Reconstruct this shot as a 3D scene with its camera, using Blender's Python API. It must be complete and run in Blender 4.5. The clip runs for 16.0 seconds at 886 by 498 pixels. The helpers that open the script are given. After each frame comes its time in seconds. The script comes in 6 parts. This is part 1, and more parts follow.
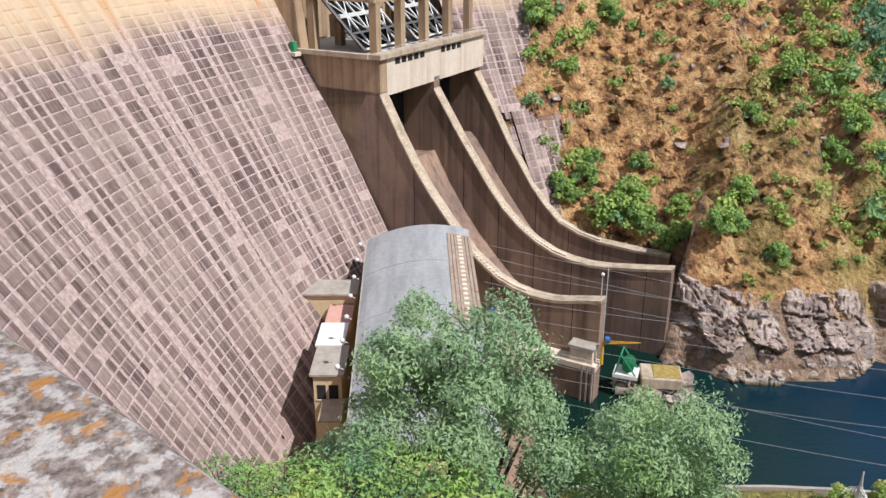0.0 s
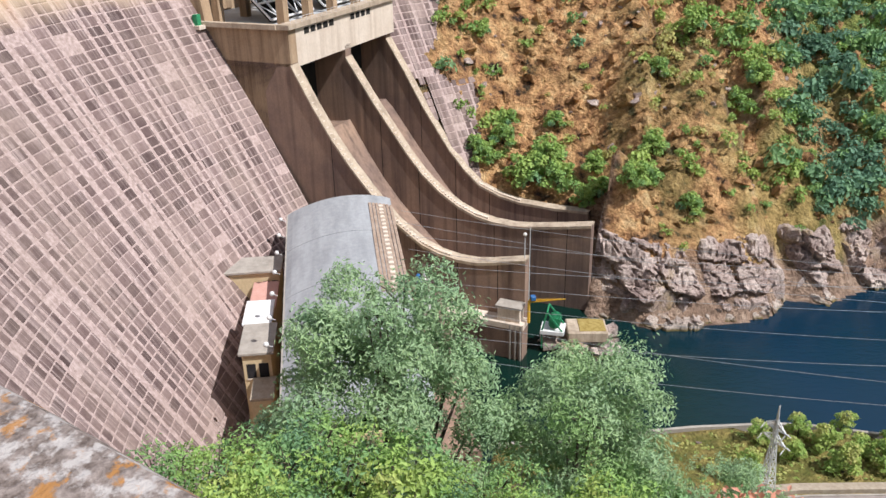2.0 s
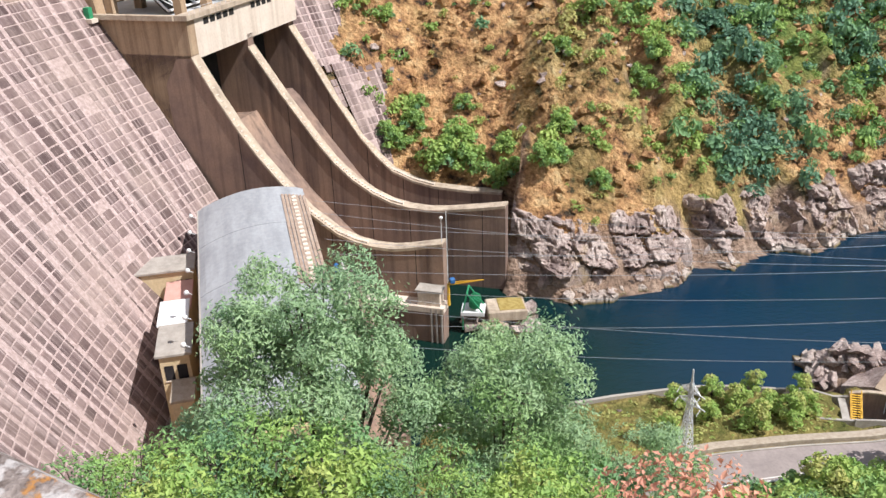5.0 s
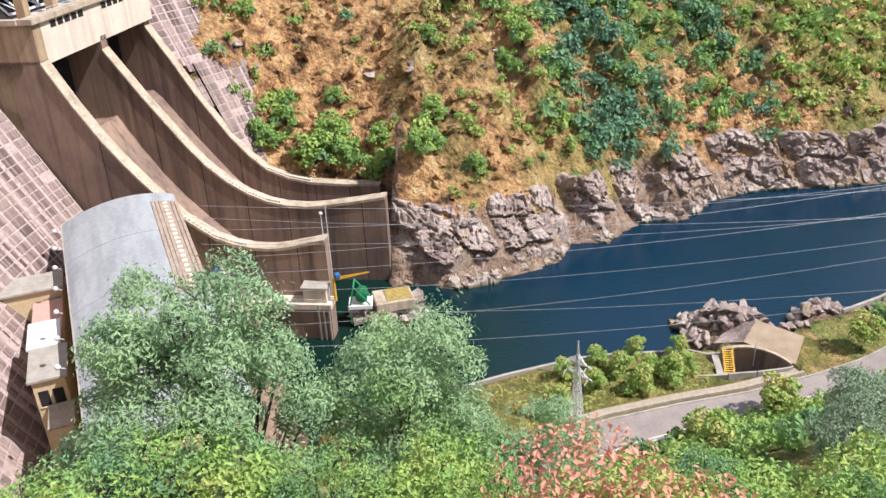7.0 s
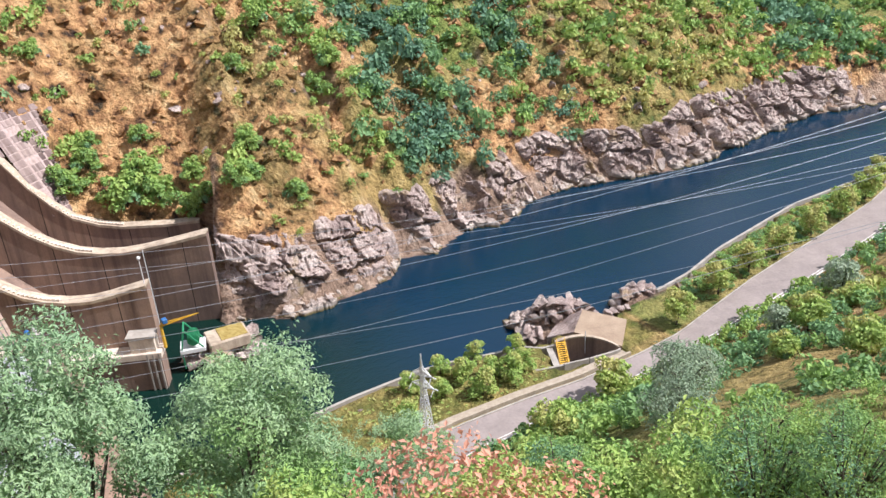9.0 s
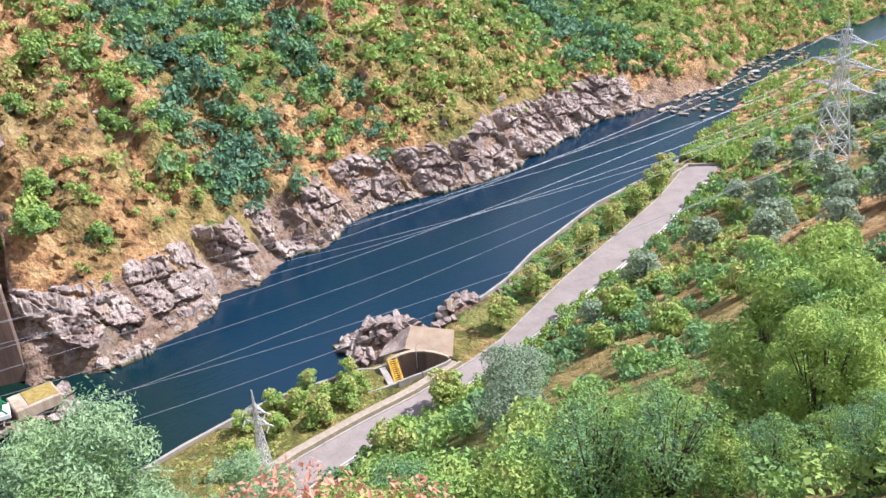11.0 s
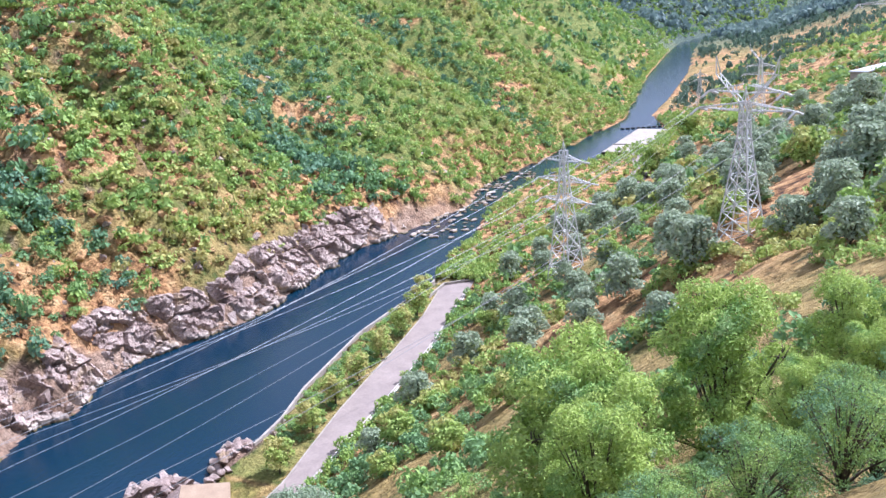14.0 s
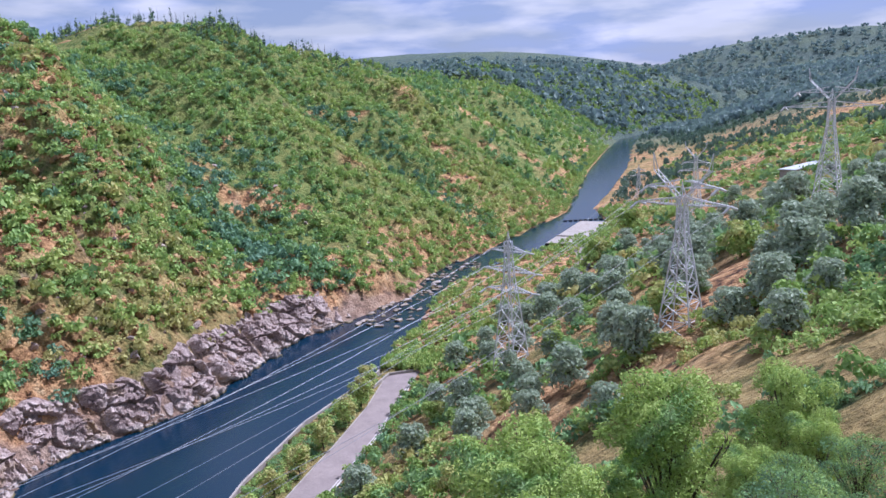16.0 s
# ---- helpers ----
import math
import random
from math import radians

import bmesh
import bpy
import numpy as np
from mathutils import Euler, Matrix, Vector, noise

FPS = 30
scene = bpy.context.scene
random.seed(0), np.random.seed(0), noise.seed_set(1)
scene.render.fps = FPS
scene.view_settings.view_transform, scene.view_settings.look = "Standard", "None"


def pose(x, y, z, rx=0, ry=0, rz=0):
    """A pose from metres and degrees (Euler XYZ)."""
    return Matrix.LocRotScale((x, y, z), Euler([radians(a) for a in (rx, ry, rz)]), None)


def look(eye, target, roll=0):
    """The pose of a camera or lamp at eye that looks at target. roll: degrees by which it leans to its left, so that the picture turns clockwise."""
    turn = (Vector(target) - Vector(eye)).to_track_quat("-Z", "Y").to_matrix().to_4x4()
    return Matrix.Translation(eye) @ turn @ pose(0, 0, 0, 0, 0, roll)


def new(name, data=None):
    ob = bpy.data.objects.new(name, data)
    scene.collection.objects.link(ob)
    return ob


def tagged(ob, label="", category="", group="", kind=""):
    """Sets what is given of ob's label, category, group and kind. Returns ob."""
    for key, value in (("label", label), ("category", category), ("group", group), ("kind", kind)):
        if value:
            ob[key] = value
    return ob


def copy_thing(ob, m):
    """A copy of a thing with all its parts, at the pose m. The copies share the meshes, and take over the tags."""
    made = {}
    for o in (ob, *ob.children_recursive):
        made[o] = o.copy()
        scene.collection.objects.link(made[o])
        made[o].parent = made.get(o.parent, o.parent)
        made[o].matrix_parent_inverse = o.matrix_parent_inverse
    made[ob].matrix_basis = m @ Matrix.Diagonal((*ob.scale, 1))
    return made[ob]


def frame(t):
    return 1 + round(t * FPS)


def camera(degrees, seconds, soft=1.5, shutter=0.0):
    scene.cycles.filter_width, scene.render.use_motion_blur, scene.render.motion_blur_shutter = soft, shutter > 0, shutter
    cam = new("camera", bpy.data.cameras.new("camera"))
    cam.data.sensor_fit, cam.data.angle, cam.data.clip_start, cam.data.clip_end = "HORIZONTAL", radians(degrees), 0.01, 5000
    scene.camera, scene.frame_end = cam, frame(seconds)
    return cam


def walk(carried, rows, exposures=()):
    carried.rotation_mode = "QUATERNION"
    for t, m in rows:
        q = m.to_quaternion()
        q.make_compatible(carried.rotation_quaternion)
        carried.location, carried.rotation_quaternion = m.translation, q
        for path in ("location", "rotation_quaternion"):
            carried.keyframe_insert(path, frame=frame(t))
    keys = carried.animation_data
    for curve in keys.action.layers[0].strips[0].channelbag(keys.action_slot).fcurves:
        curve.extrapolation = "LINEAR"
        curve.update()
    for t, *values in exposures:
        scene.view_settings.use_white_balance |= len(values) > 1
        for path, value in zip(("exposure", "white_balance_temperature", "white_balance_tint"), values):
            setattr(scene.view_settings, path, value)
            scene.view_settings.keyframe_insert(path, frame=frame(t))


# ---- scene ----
# The camera stands at one spot and turns.
cam = camera(56.45, 16.0)
EYE = (0.0, 0.0, 92.0)
TURNS = [
    (0.0, 89.84, -21.72, -0.01), (0.5, 88.34, -22.40, -0.38), (1.0, 87.05, -23.08, -0.75),
    (1.5, 85.87, -23.55, -1.06), (2.0, 84.12, -24.03, -1.42), (2.5, 82.50, -24.56, -1.63),
    (3.0, 80.74, -25.10, -1.59), (5.5, 76.17, -25.32, -2.16), (6.0, 73.59, -25.72, -2.12),
    (6.5, 71.31, -26.11, -2.25), (7.0, 68.88, -26.17, -2.77), (7.5, 66.21, -25.94, -3.42),
    (8.0, 62.51, -25.66, -3.86), (10.5, 46.02, -25.13, -3.58), (11.0, 42.14, -24.77, -3.83),
    (11.5, 38.59, -24.08, -4.03), (12.0, 35.16, -22.99, -3.96), (12.5, 32.21, -21.76, -3.78),
    (13.0, 28.81, -19.92, -3.82), (13.5, 26.25, -18.28, -4.06), (14.0, 24.23, -16.79, -3.91),
    (14.5, 23.63, -15.71, -3.76), (15.0, 23.49, -15.25, -3.62), (15.5, 22.30, -13.20, -3.14),
    (16.0, 20.00, -10.81, -2.50),
]
walk(cam, [(t, pose(*EYE, 90 + p, 0, y) @ pose(0, 0, 0, 0, 0, r)) for t, y, p, r in TURNS],
     [(0.0, 0.12, 6300, 11), (2.0, 0.19, 6300, 11), (3.0, 0.28, 6300, 11), (5.5, 0.44, 6300, 11), (8.0, 0.54, 6250, 13), (10.5, 0.68, 6050, 15), (12.5, 0.84, 5750, 18), (14.5, 0.90, 5600, 22), (15.0, 0.90, 5600, 22), (15.5, 0.74, 5550, 24), (16.0, 0.32, 5400, 26)])

# ---- light ----
SUN = Vector((0.36, 0.48, 0.80)).normalized()
world = bpy.data.worlds.new("sky")
scene.world = world
world.use_nodes = True
wn, wl = world.node_tree.nodes, world.node_tree.links
sky = wn.new("ShaderNodeTexSky")
sky.sky_type, sky.sun_disc = "NISHITA", False
sky.sun_elevation = math.asin(SUN.z)
sky.sun_rotation = math.atan2(SUN.x, SUN.y)
back = wn["Background"]
back.inputs["Strength"].default_value = 0.056
# thin broken cloud over the whole sky
tc = wn.new("ShaderNodeTexCoord")
cmap = wn.new("ShaderNodeMapping")
cmap.inputs["Scale"].default_value = (1.6, 1.6, 7.0)
cno = wn.new("ShaderNodeTexNoise")
cno.inputs["Scale"].default_value, cno.inputs["Detail"].default_value = 2.6, 7.0
crm = wn.new("ShaderNodeValToRGB")
crm.color_ramp.elements[0].position, crm.color_ramp.elements[1].position = 0.40, 0.60
crm.color_ramp.elements[0].color = (0.55, 0.55, 0.55, 1)
cmx = wn.new("ShaderNodeMixRGB")
cn2 = wn.new("ShaderNodeTexNoise")
cn2.inputs["Scale"].default_value, cn2.inputs["Detail"].default_value = 4.5, 8.0
cr2 = wn.new("ShaderNodeValToRGB")
cr2.color_ramp.elements[0].position, cr2.color_ramp.elements[1].position = 0.42, 0.58
cr2.color_ramp.elements[0].color, cr2.color_ramp.elements[1].color = (5.6, 6.8, 9.4, 1), (11.0, 11.2, 11.8, 1)
wl.new(cmap.outputs["Vector"], cn2.inputs["Vector"])
wl.new(cn2.outputs["Fac"], cr2.inputs["Fac"])
wl.new(cr2.outputs["Color"], cmx.inputs["Color2"])
wl.new(tc.outputs["Generated"], cmap.inputs["Vector"])
wl.new(cmap.outputs["Vector"], cno.inputs["Vector"])
wl.new(cno.outputs["Fac"], crm.inputs["Fac"])
wl.new(crm.outputs["Color"], cmx.inputs["Fac"])
wl.new(sky.outputs["Color"], cmx.inputs["Color1"])
wl.new(cmx.outputs["Color"], back.inputs["Color"])
sun = new("sun", bpy.data.lights.new("sun", "SUN"))
sun.data.energy, sun.data.angle, sun.data.color = 5.0, radians(0.55), (1.0, 0.96, 0.90)
sun.matrix_world = look(SUN * 500, (0, 0, 0))

# ---- materials ----
def material(name, rough=0.85, metal=0.0):
    m = bpy.data.materials.new(name)
    m.use_nodes = True
    b = m.node_tree.nodes["Principled BSDF"]
    b.inputs["Roughness"].default_value, b.inputs["Metallic"].default_value = rough, metal
    b.inputs["Specular IOR Level"].default_value = 0.3
    return m, m.node_tree.nodes, m.node_tree.links, b


def noise_node(n, l, scale, detail=6.0, stretch=None, coord=None):
    c = coord
    if c is None:
        c = n.new("ShaderNodeTexCoord").outputs["Object"]
    if stretch:
        mp = n.new("ShaderNodeMapping")
        mp.inputs["Scale"].default_value = stretch
        l.new(c, mp.inputs["Vector"])
        c = mp.outputs["Vector"]
    t = n.new("ShaderNodeTexNoise")
    t.inputs["Scale"].default_value, t.inputs["Detail"].default_value = scale, detail
    t.inputs["Roughness"].default_value = 0.62
    l.new(c, t.inputs["Vector"])
    return t.outputs["Fac"]


def ramp(n, l, fac, *stops):
    r = n.new("ShaderNodeValToRGB")
    e = r.color_ramp.elements
    while len(e) < len(stops):
        e.new(0.5)
    for k, (p, c) in zip(e, stops):
        k.position, k.color = p, ((*c, 1) if len(c) == 3 else c)
    l.new(fac, r.inputs["Fac"])
    return r.outputs["Color"]


def mix(n, l, fac, a, b, mode="MIX"):
    x = n.new("ShaderNodeMixRGB")
    x.blend_type = mode
    for sock, v in ((x.inputs["Fac"], fac), (x.inputs["Color1"], a), (x.inputs["Color2"], b)):
        if isinstance(v, (int, float)):
            sock.default_value = v
        elif isinstance(v, tuple):
            sock.default_value = (*v, 1)
        else:
            l.new(v, sock)
    return x.outputs["Color"]


def bump(n, l, b, height, strength=0.4, dist=0.1):
    x = n.new("ShaderNodeBump")
    x.inputs["Strength"].default_value, x.inputs["Distance"].default_value = strength, dist
    l.new(height, x.inputs["Height"])
    l.new(x.outputs["Normal"], b.inputs["Normal"])


def plain(name, c1, c2, scale=1.0, rough=0.85, metal=0.0, stretch=None, bumps=0.3, dist=0.05, pieces=0.0):
    """Two tones of one surface, coarse blotches and fine grain."""
    m, n, l, b = material(name, rough, metal)
    co = noise_node(n, l, scale, 5, stretch)
    fi = noise_node(n, l, scale * 9, 4)
    col = mix(n, l, ramp(n, l, co, (0.32, (0, 0, 0)), (0.68, (1, 1, 1))), c1, c2)
    col = mix(n, l, 0.35, col, ramp(n, l, fi, (0.3, (0.45, 0.45, 0.45)), (0.7, (1, 1, 1))), "MULTIPLY")
    if pieces:
        rnd = n.new("ShaderNodeObjectInfo").outputs["Random"]
        col = mix(n, l, pieces, col, ramp(n, l, rnd, (0.0, (0.5, 0.5, 0.5)), (1.0, (1, 1, 1))), "MULTIPLY")
    l.new(col, b.inputs["Base Color"])
    if bumps:
        bump(n, l, b, fi, bumps, dist)
    return m


def attr(n, name):
    a = n.new("ShaderNodeAttribute")
    a.attribute_name = name
    return a.outputs["Fac"]


def leaf_material(name, stops, spread=0.35):
    """Foliage: the tint of the plant, varied from leaf to leaf, a little light passing through."""
    m, n, l, b = material(name, 0.6)
    col = ramp(n, l, attr(n, "tint"), *stops)
    rnd = n.new("ShaderNodeNewGeometry").outputs["Random Per Island"]
    col = mix(n, l, spread, col, ramp(n, l, rnd, (0.0, (0.45, 0.5, 0.45)), (0.6, (1, 1, 1)), (1.0, (1.0, 1.0, 0.8))), "MULTIPLY")
    l.new(col, b.inputs["Base Color"])
    b.inputs["Specular IOR Level"].default_value = 0.2
    tr = n.new("ShaderNodeBsdfTranslucent")
    l.new(col, tr.inputs["Color"])
    mx = n.new("ShaderNodeMixShader")
    mx.inputs["Fac"].default_value = 0.30
    l.new(b.outputs["BSDF"], mx.inputs[1])
    l.new(tr.outputs["BSDF"], mx.inputs[2])
    l.new(mx.outputs["Shader"], n["Material Output"].inputs["Surface"])
    return m


def ground_material():
    m, n, l, b = material("hillside", 0.95)
    big = noise_node(n, l, 0.035, 6)
    mid = noise_node(n, l, 0.22, 8)
    fine = noise_node(n, l, 0.9, 8)
    # orange soil; the darkest tone paints the shade of crevices between crags
    soil_and_shade = ramp(n, l, mid, (0.36, (0.055, 0.034, 0.026)), (0.43, (0.36, 0.185, 0.085)), (0.55, (0.66, 0.385, 0.18)), (0.72, (0.76, 0.55, 0.30)))
    grass = ramp(n, l, fine, (0.3, (0.06, 0.085, 0.022)), (0.6, (0.17, 0.165, 0.05)), (0.8, (0.3, 0.24, 0.09)))
    col = mix(n, l, ramp(n, l, big, (0.50, (0, 0, 0)), (0.66, (0.6, 0.6, 0.6))), soil_and_shade, grass)
    green = mix(n, l, ramp(n, l, mid, (0.35, (0, 0, 0)), (0.62, (1, 1, 1))), (0.085, 0.16, 0.032), (0.27, 0.29, 0.08))
    col = mix(n, l, attr(n, "green"), col, green)
    rock = ramp(n, l, mid, (0.3, (0.12, 0.08, 0.06)), (0.5, (0.36, 0.245, 0.18)), (0.7, (0.54, 0.40, 0.31)))
    col = mix(n, l, attr(n, "rock"), col, rock)
    # woods floor down the valley, its blue-green lifted to paint in haze
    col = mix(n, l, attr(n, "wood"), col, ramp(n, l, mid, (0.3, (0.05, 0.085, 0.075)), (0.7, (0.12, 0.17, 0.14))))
    col = mix(n, l, attr(n, "lawn"), col, ramp(n, l, mid, (0.35, (0.12, 0.14, 0.03)), (0.65, (0.38, 0.30, 0.10))))
    col = mix(n, l, 0.5, col, ramp(n, l, fine, (0.36, (0.25, 0.25, 0.25)), (0.58, (1, 1, 1))), "MULTIPLY")
    l.new(col, b.inputs["Base Color"])
    bump(n, l, b, fine, 1.0, 2.0)
    return m


def rock_material():
    m, n, l, b = material("river_rock", 0.9)
    at = n.new("ShaderNodeNewGeometry").outputs["Position"]
    co = noise_node(n, l, 0.14, 8, None, at)
    fi = noise_node(n, l, 2.2, 8, None, at)
    slab = noise_node(n, l, 0.8, 6, (1.0, 0.6, 2.2), at)
    col = ramp(n, l, co, (0.30, (0.23, 0.17, 0.16)), (0.45, (0.49, 0.385, 0.35)), (0.64, (0.70, 0.59, 0.54)))
    col = mix(n, l, 0.55, col, ramp(n, l, slab, (0.36, (0.55, 0.50, 0.50)), (0.60, (1, 1, 1))), "MULTIPLY")
    col = mix(n, l, 0.6, col, ramp(n, l, fi, (0.32, (0.3, 0.28, 0.27)), (0.6, (1, 1, 1))), "MULTIPLY")
    col = mix(n, l, ramp(n, l, noise_node(n, l, 0.11, 5, None, at), (0.58, (0, 0, 0)), (0.70, (0.7, 0.7, 0.7))), col, (0.34, 0.24, 0.10))
    zz = n.new("ShaderNodeSeparateXYZ")
    geo = n.new("ShaderNodeNewGeometry")
    l.new(geo.outputs["Position"], zz.inputs["Vector"])
    band = n.new("ShaderNodeMapRange")
    band.inputs["From Min"].default_value, band.inputs["From Max"].default_value = 1.4, 2.6
    band.inputs["To Min"].default_value, band.inputs["To Max"].default_value = 0.5, 0.0
    l.new(zz.outputs["Z"], band.inputs["Value"])
    col = mix(n, l, band.outputs["Result"], col, (0.62, 0.55, 0.48))
    wet = n.new("ShaderNodeMapRange")
    wet.inputs["From Min"].default_value, wet.inputs["From Max"].default_value = 0.2, 0.8
    wet.inputs["To Min"].default_value, wet.inputs["To Max"].default_value = 1.0, 0.0
    l.new(zz.outputs["Z"], wet.inputs["Value"])
    col = mix(n, l, wet.outputs["Result"], col, (0.16, 0.12, 0.04))
    l.new(col, b.inputs["Base Color"])
    # open joints between the blocks
    gap = None
    for scale, stretch in ((0.55, (1.0, 0.8, 0.55)), (1.7, (1.0, 1.0, 1.5))):
        mp = n.new("ShaderNodeMapping")
        mp.inputs["Scale"].default_value, mp.inputs["Rotation"].default_value = stretch, (0.35, 0.5, 0.2)
        l.new(at, mp.inputs["Vector"])
        vo = n.new("ShaderNodeTexVoronoi")
        vo.feature = "DISTANCE_TO_EDGE"
        vo.inputs["Scale"].default_value = scale
        l.new(mp.outputs["Vector"], vo.inputs["Vector"])
        crack = ramp(n, l, vo.outputs["Distance"], (0.0, (0, 0, 0)), (0.09, (1, 1, 1)))
        gap = crack if gap is None else mix(n, l, 0.5, gap, crack)
    relief = mix(n, l, 0.45, gap, fi)
    bump(n, l, b, relief, 0.9, 0.55)
    return m


def water_material():
    m, n, l, b = material("river_water", 0.13)
    b.inputs["Base Color"].default_value = (0.006, 0.026, 0.036, 1)
    b.inputs["Specular IOR Level"].default_value = 0.5
    b.inputs["IOR"].default_value = 1.33
    w = noise_node(n, l, 0.9, 5, (1.0, 0.5, 1.0))
    big = noise_node(n, l, 0.02, 3)
    col = mix(n, l, big, (0.003, 0.020, 0.034), (0.004, 0.024, 0.056))
    sep = n.new("ShaderNodeSeparateXYZ")
    l.new(n.new("ShaderNodeNewGeometry").outputs["Position"], sep.inputs["Vector"])
    algae = n.new("ShaderNodeMapRange")
    algae.inputs["From Min"].default_value, algae.inputs["From Max"].default_value = 48.0, 85.0
    algae.inputs["To Min"].default_value, algae.inputs["To Max"].default_value = 0.9, 0.0
    l.new(sep.outputs["Y"], algae.inputs["Value"])
    col = mix(n, l, algae.outputs["Result"], col, (0.004, 0.019, 0.012))
    l.new(col, b.inputs["Base Color"])
    bump(n, l, b, w, 0.45, 0.14)
    return m


def dam_material(name, dark):
    """Leached, stained mass concrete; uv carries metres along the arch and metres of height."""
    m, n, l, b = material(name, 0.92)
    uv = n.new("ShaderNodeUVMap")
    uv.uv_map = "face"
    co = uv.outputs["UV"]
    blot = noise_node(n, l, 0.06, 7, None, co)
    streak = noise_node(n, l, 0.42, 7, (1.0, 0.035, 1.0), co)
    streak2 = noise_node(n, l, 1.5, 6, (1.0, 0.03, 1.0), co)
    fine = noise_node(n, l, 1.4, 8, None, co)
    one = n.new("ShaderNodeMath")
    l.new(n.new("ShaderNodeNewGeometry").outputs["Random Per Island"], one.inputs[0])
    l.new(n.new("ShaderNodeObjectInfo").outputs["Random"], one.inputs[1])
    fr = n.new("ShaderNodeMath")
    fr.operation = "FRACT"
    l.new(one.outputs[0], fr.inputs[0])
    rnd = fr.outputs[0]
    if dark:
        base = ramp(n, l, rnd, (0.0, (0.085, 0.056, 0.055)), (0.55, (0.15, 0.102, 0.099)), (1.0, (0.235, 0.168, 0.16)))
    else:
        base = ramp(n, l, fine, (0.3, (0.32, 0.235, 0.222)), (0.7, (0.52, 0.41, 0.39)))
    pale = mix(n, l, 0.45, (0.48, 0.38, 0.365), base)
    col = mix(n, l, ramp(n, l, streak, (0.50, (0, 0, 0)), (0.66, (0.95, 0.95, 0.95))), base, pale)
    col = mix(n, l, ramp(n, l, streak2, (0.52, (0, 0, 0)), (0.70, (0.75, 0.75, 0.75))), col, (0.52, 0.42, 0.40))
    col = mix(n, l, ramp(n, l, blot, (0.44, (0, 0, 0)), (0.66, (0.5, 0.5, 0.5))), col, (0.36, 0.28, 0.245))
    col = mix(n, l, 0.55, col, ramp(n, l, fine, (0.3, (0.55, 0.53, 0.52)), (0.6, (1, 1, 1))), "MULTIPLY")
    # newer, warmer concrete of the top lifts, rust runs from the drains
    zz = n.new("ShaderNodeSeparateXYZ")
    l.new(co, zz.inputs["Vector"])
    up = n.new("ShaderNodeMapRange")
    up.inputs["From Min"].default_value, up.inputs["From Max"].default_value = 70.0, 77.0
    add = n.new("ShaderNodeMath")
    add.operation = "MULTIPLY_ADD"
    l.new(blot, add.inputs[0])
    add.inputs[1].default_value = 14.0
    l.new(zz.outputs["Y"], add.inputs[2])
    sub = n.new("ShaderNodeMath")
    sub.operation = "SUBTRACT"
    l.new(add.outputs[0], sub.inputs[0])
    sub.inputs[1].default_value = 7.0
    l.new(sub.outputs[0], up.inputs["Value"])
    warm = ramp(n, l, streak, (0.35, (0.46, 0.34, 0.23)), (0.52, (0.52, 0.40, 0.28)), (0.68, (0.44, 0.22, 0.09)))
    col = mix(n, l, up.outputs["Result"], col, warm)
    l.new(col, b.inputs["Base Color"])
    bump(n, l, b, fine, 0.4, 0.08)
    return m


def stained_concrete(name, c1, c2, stain, scale=0.25):
    """Shuttered concrete with vertical dark runs."""
    m, n, l, b = material(name, 0.9)
    co = noise_node(n, l, scale, 6)
    run = noise_node(n, l, 0.55, 6, (1.0, 1.0, 0.04))
    fine = noise_node(n, l, 3.0, 6)
    col = mix(n, l, ramp(n, l, co, (0.3, (0, 0, 0)), (0.7, (1, 1, 1))), c1, c2)
    col = mix(n, l, ramp(n, l, run, (0.46, (0, 0, 0)), (0.72, (0.72, 0.72, 0.72))), col, stain)
    col = mix(n, l, 0.4, col, ramp(n, l, fine, (0.3, (0.5, 0.5, 0.5)), (0.65, (1, 1, 1))), "MULTIPLY")
    l.new(col, b.inputs["Base Color"])
    bump(n, l, b, fine, 0.35, 0.05)
    return m


def lichen_material():
    m, n, l, b = material("lichen_stone", 0.95)
    a, c, d = noise_node(n, l, 24.0, 4), noise_node(n, l, 17.0, 5), noise_node(n, l, 50.0, 5)
    col = ramp(n, l, d, (0.35, (0.10, 0.075, 0.065)), (0.65, (0.30, 0.25, 0.23)))
    col = mix(n, l, ramp(n, l, a, (0.48, (0, 0, 0)), (0.58, (0.8, 0.8, 0.8))), col, (0.46, 0.43, 0.42))
    col = mix(n, l, ramp(n, l, c, (0.55, (0, 0, 0)), (0.61, (0.9, 0.9, 0.9))), col, (0.36, 0.17, 0.05))
    l.new(col, b.inputs["Base Color"])
    bump(n, l, b, d, 0.6, 0.02)
    return m


